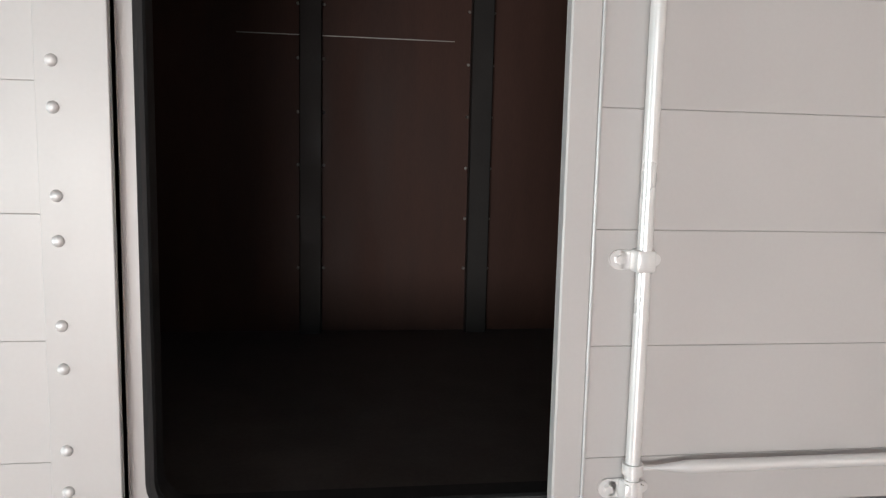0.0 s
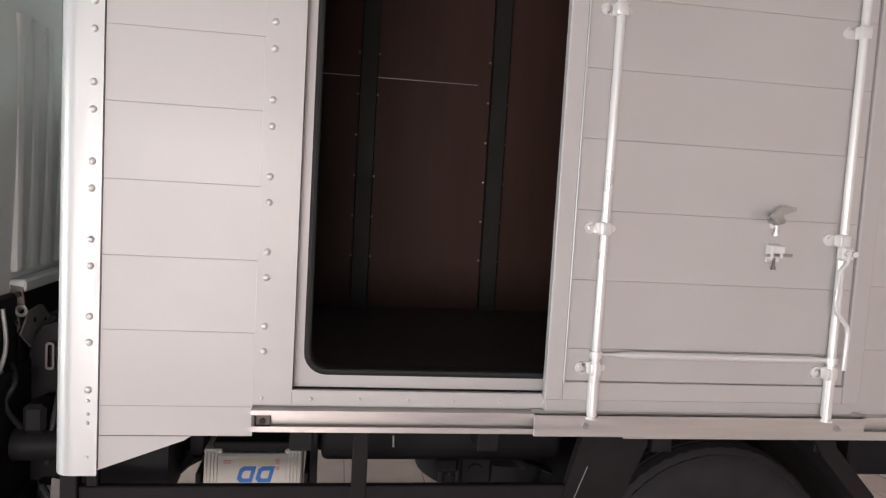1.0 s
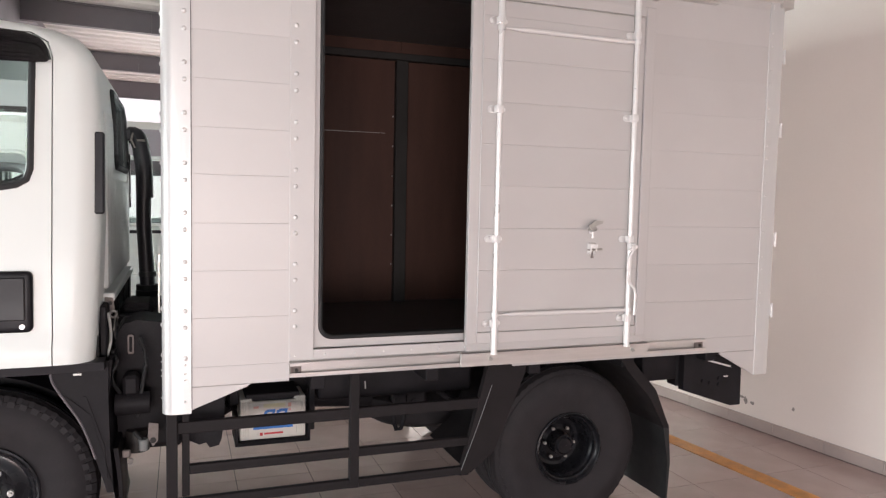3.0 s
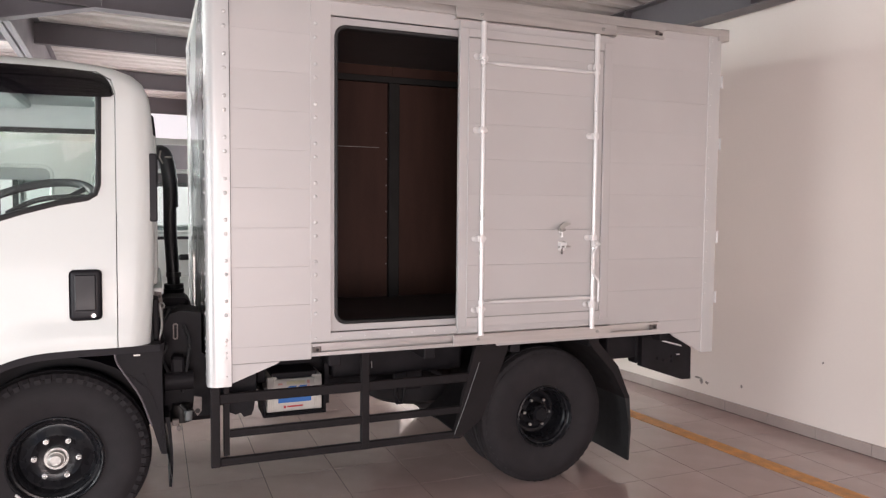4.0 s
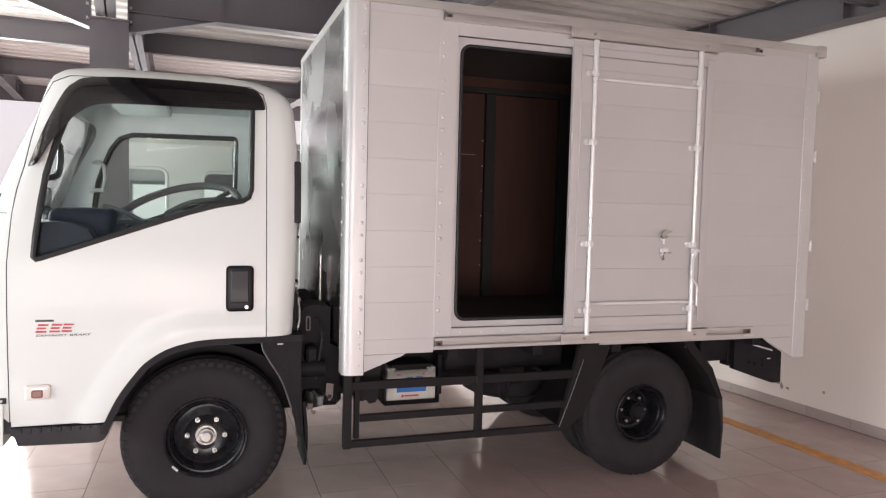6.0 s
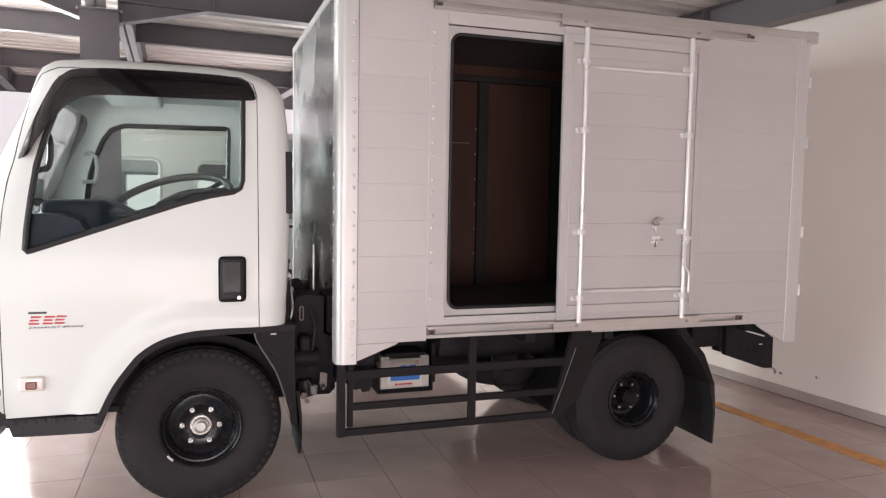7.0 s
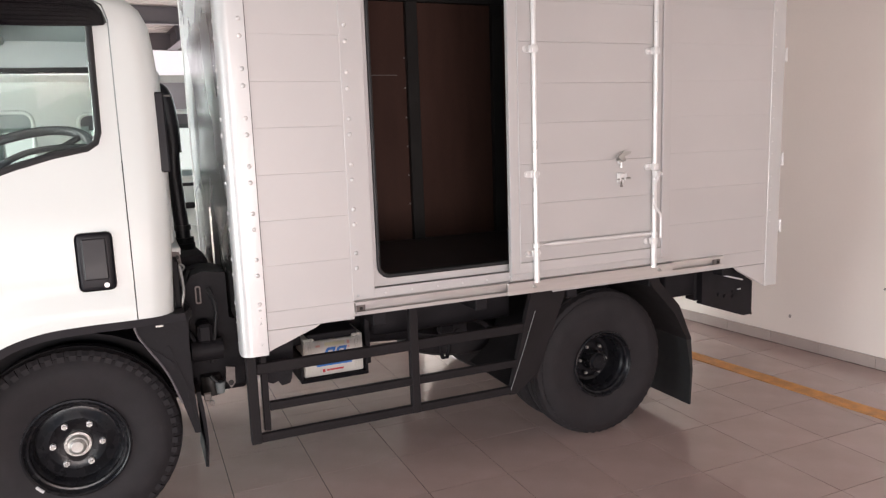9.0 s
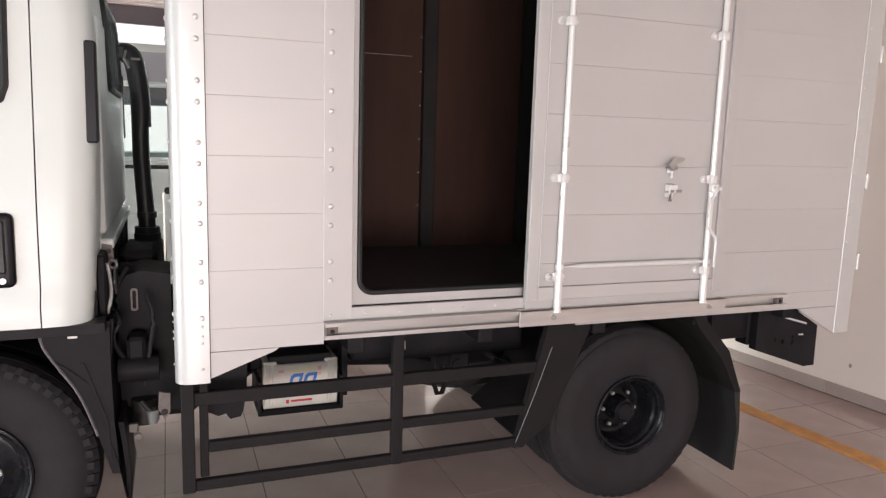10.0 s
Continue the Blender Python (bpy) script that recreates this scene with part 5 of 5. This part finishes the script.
bm = bmesh.new()
sweep(bm, [(-0.917, skin_y(-0.917, 0.70 + 0.06 * k), 0.70 + 0.06 * k) for k in range(10)], 0.0016, 6)
part("panel_seam", bm, DARKPRINT, cab)
bm = bmesh.new()
sweep(bm, [(-0.84 - 0.008 * k, skin_y(-0.84 - 0.008 * k, 1.516), 1.516) for k in range(9)], 0.0014, 6)
part("panel_seam", bm, DARKPRINT, cab)
bm = bmesh.new()
rod(bm, (-0.43, 0.13, 0.56), (-0.40, 0.13, 0.56), 0.02)
box(bm, -0.46, -0.36, 0.11, 0.16, 0.54, 0.57, bevel=0.005)
part("step_bracket", bm, CHASSIS, cab)

# door furniture
bm = bmesh.new()
box(bm, 0.09, 0.219, 0.034, 0.056, 1.062, 1.283, bevel=0.02, seg=3)
handle = part("door_handle", bm, PLASTIC, cab_door, "black pull handle in its recess")
part("grip", boxes((0.112, 0.196, 0.026, 0.036, 1.105, 1.262), bevel=0.005), PLASTIC, cab_door)
bm = bmesh.new()
rod(bm, (0.185, 0.033, 1.083), (0.185, 0.028, 1.083), 0.009, 16)
part("key_lock", bm, CHROME, cab_door)
bm = bmesh.new()
box(bm, -0.769, -0.662, 0.036, 0.062, 0.681, 0.750, bevel=0.014, seg=3)
lamp = part("side_marker", bm, LENS, cab_door, "clear side marker lamp")
part("bulb", boxes((-0.738, -0.692, 0.033, 0.0375, 0.692, 0.728), bevel=0.006), AMBER, cab_door)
part("badge_bar", boxes((-0.722, -0.648, 0.0445, 0.047, 1.033, 1.043)), DARKPRINT, cab_door)
for x0 in (-0.722, -0.667, -0.619):
    bm = bmesh.new()
    for z0, w in ((0.985, 0.042), (1.0, 0.036), (1.015, 0.042)):
        prism(bm, [(x0 + (z0 - 0.985) * 0.3, z0), (x0 + w + (z0 - 0.985) * 0.3, z0), (x0 + w + 0.003 + (z0 - 0.985) * 0.3, z0 + 0.007), (x0 + 0.003 + (z0 - 0.985) * 0.3, z0 + 0.009)], 0.0435, 0.047)
    part("badge_shape", bm, RED, cab_door)
lettering("small_lettering", "EXHAUST BRAKE", 0.021, 0.001, DARKPRINT, cab_door, pose(-0.722, 0.0445, 0.967, 90, 0, 0) @ Matrix.Diagonal((1.38, 0.62, 1, 1)), 0.2)

# smoked rain visor over the window
bm = bmesh.new()
upper = curve_through([(-0.762, 1.735), (-0.742, 1.81), (-0.706, 1.93), (-0.658, 2.04), (-0.60, 2.115), (-0.49, 2.154), (-0.2, 2.167), (0.1, 2.163), (0.21, 2.148), (0.256, 2.112), (0.276, 2.055)], 3)
lower = curve_through([(-0.745, 1.722), (-0.708, 1.742), (-0.668, 1.815), (-0.595, 1.925), (-0.538, 1.985), (-0.45, 2.022), (-0.2, 2.03), (0.06, 2.032), (0.16, 2.034), (0.22, 2.036), (0.265, 2.04)], 3)
rows = []
for t, out in ((0, -0.002), (0.2, -0.02), (0.6, -0.034), (1.0, -0.036)):
    row = []
    for (a, b), (c, d) in zip(upper, lower):
        x, z = a + (c - a) * t, b + (d - b) * t
        over = min(0.16, max(0.0, front_x(z) + 0.19 - x))
        flare = min(1.0, max(0.0, (-0.56 - x) / 0.1))
        lift = out + flare * (-0.002 - 0.06 * t - out)
        row.append(bm.verts.new((x, side_y(z) + lift + 0.17 - math.sqrt(0.17 ** 2 - over ** 2), z)))
    rows.append(row)
for u, w in zip(rows, rows[1:]):
    for k in range(len(u) - 1):
        bm.faces.new((u[k], u[k + 1], w[k + 1], w[k]))
bmesh.ops.solidify(bm, geom=bm.faces[:], thickness=0.003)
far_visor = bm.copy()
part("rain_visor", bm, VISOR, cab_door, "dark smoked rain visor")
for v in far_visor.verts:
    v.co.y = 2 * YC - v.co.y
part("rain_visor", far_visor, SMOKE, cab, "dark smoked rain visor")

# mirror on the far side
bm = bmesh.new()
box(bm, -1.06, -0.99, 1.86, 1.97, 1.47, 1.66, bevel=0.03, seg=3)
part("mirror", bm, PLASTIC, cab, "black outside mirror")

# cab inside: dash, steering wheel, seats, grab handle
bm = bmesh.new()
prism(bm, [(-0.93, 1.0), (-0.93, 1.42), (-0.80, 1.475), (-0.62, 1.48), (-0.52, 1.45), (-0.45, 1.32), (-0.48, 1.0)], 0.12, 2 * YC - 0.12)
box(bm, -0.72, -0.445, 0.30, 0.80, 1.36, 1.54, bevel=0.04, seg=3)
part("dashboard", bm, DASH, cab, "dark moulded dashboard")
bm = bmesh.new()
wc, tilt = Vector((-0.155, 0.48, 1.512)), Matrix.Rotation(radians(-17), 3, "Y") @ Matrix.Rotation(radians(24), 3, "X")
WR = 0.335
ringp = [wc + tilt @ Vector((WR * math.cos(a), WR * math.sin(a), 0)) for a in (2 * math.pi * k / 56 for k in range(56))]
sweep(bm, ringp, 0.021, 10, closed=True)
for a in (20, 160, 270):
    e = wc + tilt @ Vector((WR * 0.96 * math.cos(radians(a)), WR * 0.96 * math.sin(radians(a)), 0))
    rod(bm, wc + tilt @ Vector((0, 0, -0.03)), e, 0.013, 10)
rod(bm, wc + tilt @ Vector((0, 0, -0.05)), wc + tilt @ Vector((0, 0, 0.0)), 0.06, 20)
rod(bm, wc + tilt @ Vector((0, 0, -0.05)), Vector((-0.5, 0.47, 1.3)), 0.045, 14)
sweep(bm, curve_through([wc + tilt @ Vector((WR * 0.97, -0.02, 0)), (0.05, 0.42, 1.60), (-0.08, 0.42, 1.58), (-0.2, 0.45, 1.52)], 4), 0.013, 10)
sweep(bm, [(-0.30, 0.5, 1.47), (-0.40, 0.6, 1.515), (-0.46, 0.66, 1.535), (-0.52, 0.70, 1.55)], 0.014, 10)
part("steering_wheel", bm, WHEELRIM, cab, "grey steering wheel")
for y0, y1 in ((0.2, 0.72), (0.8, 1.6)):
    bm = bmesh.new()
    box(bm, -0.32, 0.2, y0, y1, 1.02, 1.18, bevel=0.04, seg=2)
    box(bm, 0.16, 0.3, y0, y1, 1.1, 1.52, bevel=0.05, seg=2)
    part("seat", bm, SEAT, cab)
bm = bmesh.new()
sweep(bm, [(-0.70, 1.63, 1.82), (-0.655, 1.60, 1.825), (-0.625, 1.59, 1.80), (-0.618, 1.59, 1.72), (-0.63, 1.60, 1.645), (-0.71, 1.64, 1.64)], 0.014, 8)
part("grab_handle", bm, GRIP, cab, "pale grab handle on the pillar")
bm = bmesh.new()
sweep(bm, curve_through([(-0.75, 0.17, 1.845), (-0.675, 0.19, 1.85), (-0.645, 0.195, 1.825), (-0.645, 0.195, 1.73), (-0.665, 0.19, 1.685), (-0.745, 0.17, 1.675)], 3), 0.014, 8)
part("grab_handle", bm, PLASTIC, cab)
part("roof_console", boxes((-0.5, -0.2, 0.55, 1.25, 2.1, 2.15), bevel=0.012), LINING, cab)
bm = bmesh.new()
sweep(bm, [(-0.86, 0.14, 1.47), (-0.87, 0.17, 1.60)], 0.02, 8)
part("wiper_arm", bm, PLASTIC, cab)

# ---- white van parked behind ----
van = thing("white_van", 0.4, 3.9, 0, "white van parked behind the truck, tinted upper window band", "van")
VX0 = -0.80
VY0, VY1 = 3.0, 4.6
holes = [(-0.72, -0.31, 1.30, 1.86), (-0.02, 0.95, 1.34, 1.84), (1.15, 2.1, 1.30, 1.86)]


def van_solid(d=0.0):
    bm = bmesh.new()
    sec = [(VY0 + d, 0.4 + d), (VY0 + d, 1.25), (VY0 + 0.06 + d, 1.9), (VY0 + 0.085 + d, 2.07 - d * 0.5), (VY0 + 0.3, 2.14 - d), (VY1 - 0.3, 2.14 - d), (VY1 - 0.085 - d, 2.07 - d * 0.5), (VY1 - 0.06 - d, 1.9), (VY1 - d, 1.25), (VY1 - d, 0.4 + d)]
    prism(bm, sec, VX0 + d, 2.6 - d, axis="x")
    return bm


cuts = [(van_solid(0.05), LINING)] + [(slab(round_rect(*h, 0.07), 2.6, 5.2), RUBBER) for h in holes]
cuts += [(slab(round_rect(3.2, 4.4, 1.35, 1.95, 0.08), -1.4, -0.6, "x"), RUBBER)]
vb = new("van_body", carve("van_body", van_solid(), [WHITE, LINING, RUBBER], cuts))
hang(vb, van)
for h in holes:
    for y0, s in ((VY0, 1), (VY1, -1)):
        bm = bmesh.new()
        box(bm, h[0] - 0.01, h[1] + 0.01, 0, 0.005, h[2] - 0.01, h[3] + 0.01)
        for v in bm.verts:
            v.co.y = y0 + s * (0.02 + max(0, (v.co.z - 1.25)) * 0.092) + v.co.y
        p = part("window_glass", bm, GLASS, van)
        p.visible_shadow = False
        bm = bmesh.new()
        sweep(bm, [(a, y0 + s * (max(0, b - 1.25) * 0.092 - 0.004), b) for a, b in round_rect(*h, 0.07)], 0.014, 8, closed=True)
        part("window_seal", bm, WHITE, van)
        part("sun_band", boxes((h[0], h[1], y0 + s * 0.06 - 0.003, y0 + s * 0.06 + 0.003, 1.75, 1.86)), STEEL if h[0] > -0.1 else LINING, van)
# strip that carries the shade of the sloping upper side in its grey colour
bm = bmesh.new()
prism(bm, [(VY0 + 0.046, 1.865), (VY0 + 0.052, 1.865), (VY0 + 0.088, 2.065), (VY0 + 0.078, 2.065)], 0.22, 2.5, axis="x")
part("upper_side_panel", bm, SHADEGREY, van, "upper side of the white van, its shade put in as grey")
for xx in (-0.16, 1.05):
    part("door_seam", boxes((xx - 0.003, xx + 0.003, VY0 - 0.002, VY0 + 0.01, 0.55, 1.27)), DARKPRINT, van)
part("window_sill_strip", boxes((-0.78, 2.2, VY0 - 0.01, VY0 + 0.03, 1.275, 1.30), bevel=0.004), PLASTIC, van)
bm = bmesh.new()
box(bm, 0.62, 0.74, VY0 - 0.03, VY0 + 0.01, 1.10, 1.15, bevel=0.018, seg=2)
part("door_handle", bm, PLASTIC, van, "black door handle")
part("body_crease", boxes((-0.79, 2.55, VY0 - 0.006, VY0 + 0.01, 0.96, 0.975), bevel=0.004), WHITE, van)
for xx in (-0.2, 1.8):
    for y0, y1 in ((VY0 + 0.02, VY0 + 0.22), (VY1 - 0.22, VY1 - 0.02)):
        bm = bmesh.new()
        lathe(bm, [(y0 + 0.02, 0.05), (y0 + 0.02, 0.19), (y0, 0.24), (y0 + 0.02, 0.31), (y1 - 0.02, 0.31), (y1, 0.24), (y1 - 0.02, 0.05)], xx, 0.308, 40)
        part("wheel", bm, TYRE, van)

# ---- floor tiles ----
floor = structure("floor", boxes((-10.2, 5.7, -7.8, 10.0, -0.12, -0.003)), GROUT, "glazed pinkish grey floor tiles with dark joints", "floor")
P, FX, FY = 0.405, 0.600, 0.735
tile = bmesh.new()
box(tile, 0, P - 0.004, 0, P - 0.004, -0.01, 0)
tile = mesh_of("tile", tile, TILE)
rest = bmesh.new()
i0, i1 = math.floor((-10.0 - FX) / P), math.ceil((5.4 - FX) / P)
j0, j1 = math.floor((-7.6 - FY) / P), math.ceil((9.8 - FY) / P)
for i in range(i0, i1):
    for j in range(j0, j1):
        x, y = FX + P * i, FY + P * j
        if -1.1 < x < 4.6 and -1.0 < y < 5.0:
            piece("tile", tile, floor, pose(x, y, random.uniform(-0.0004, 0.0004)))
        else:
            box(rest, x, x + P - 0.0035, y, y + P - 0.0035, -0.01, 0)
far_tiles = part("far_tiles", rest, TILE, floor)
tagged(far_tiles, kind="stuff")
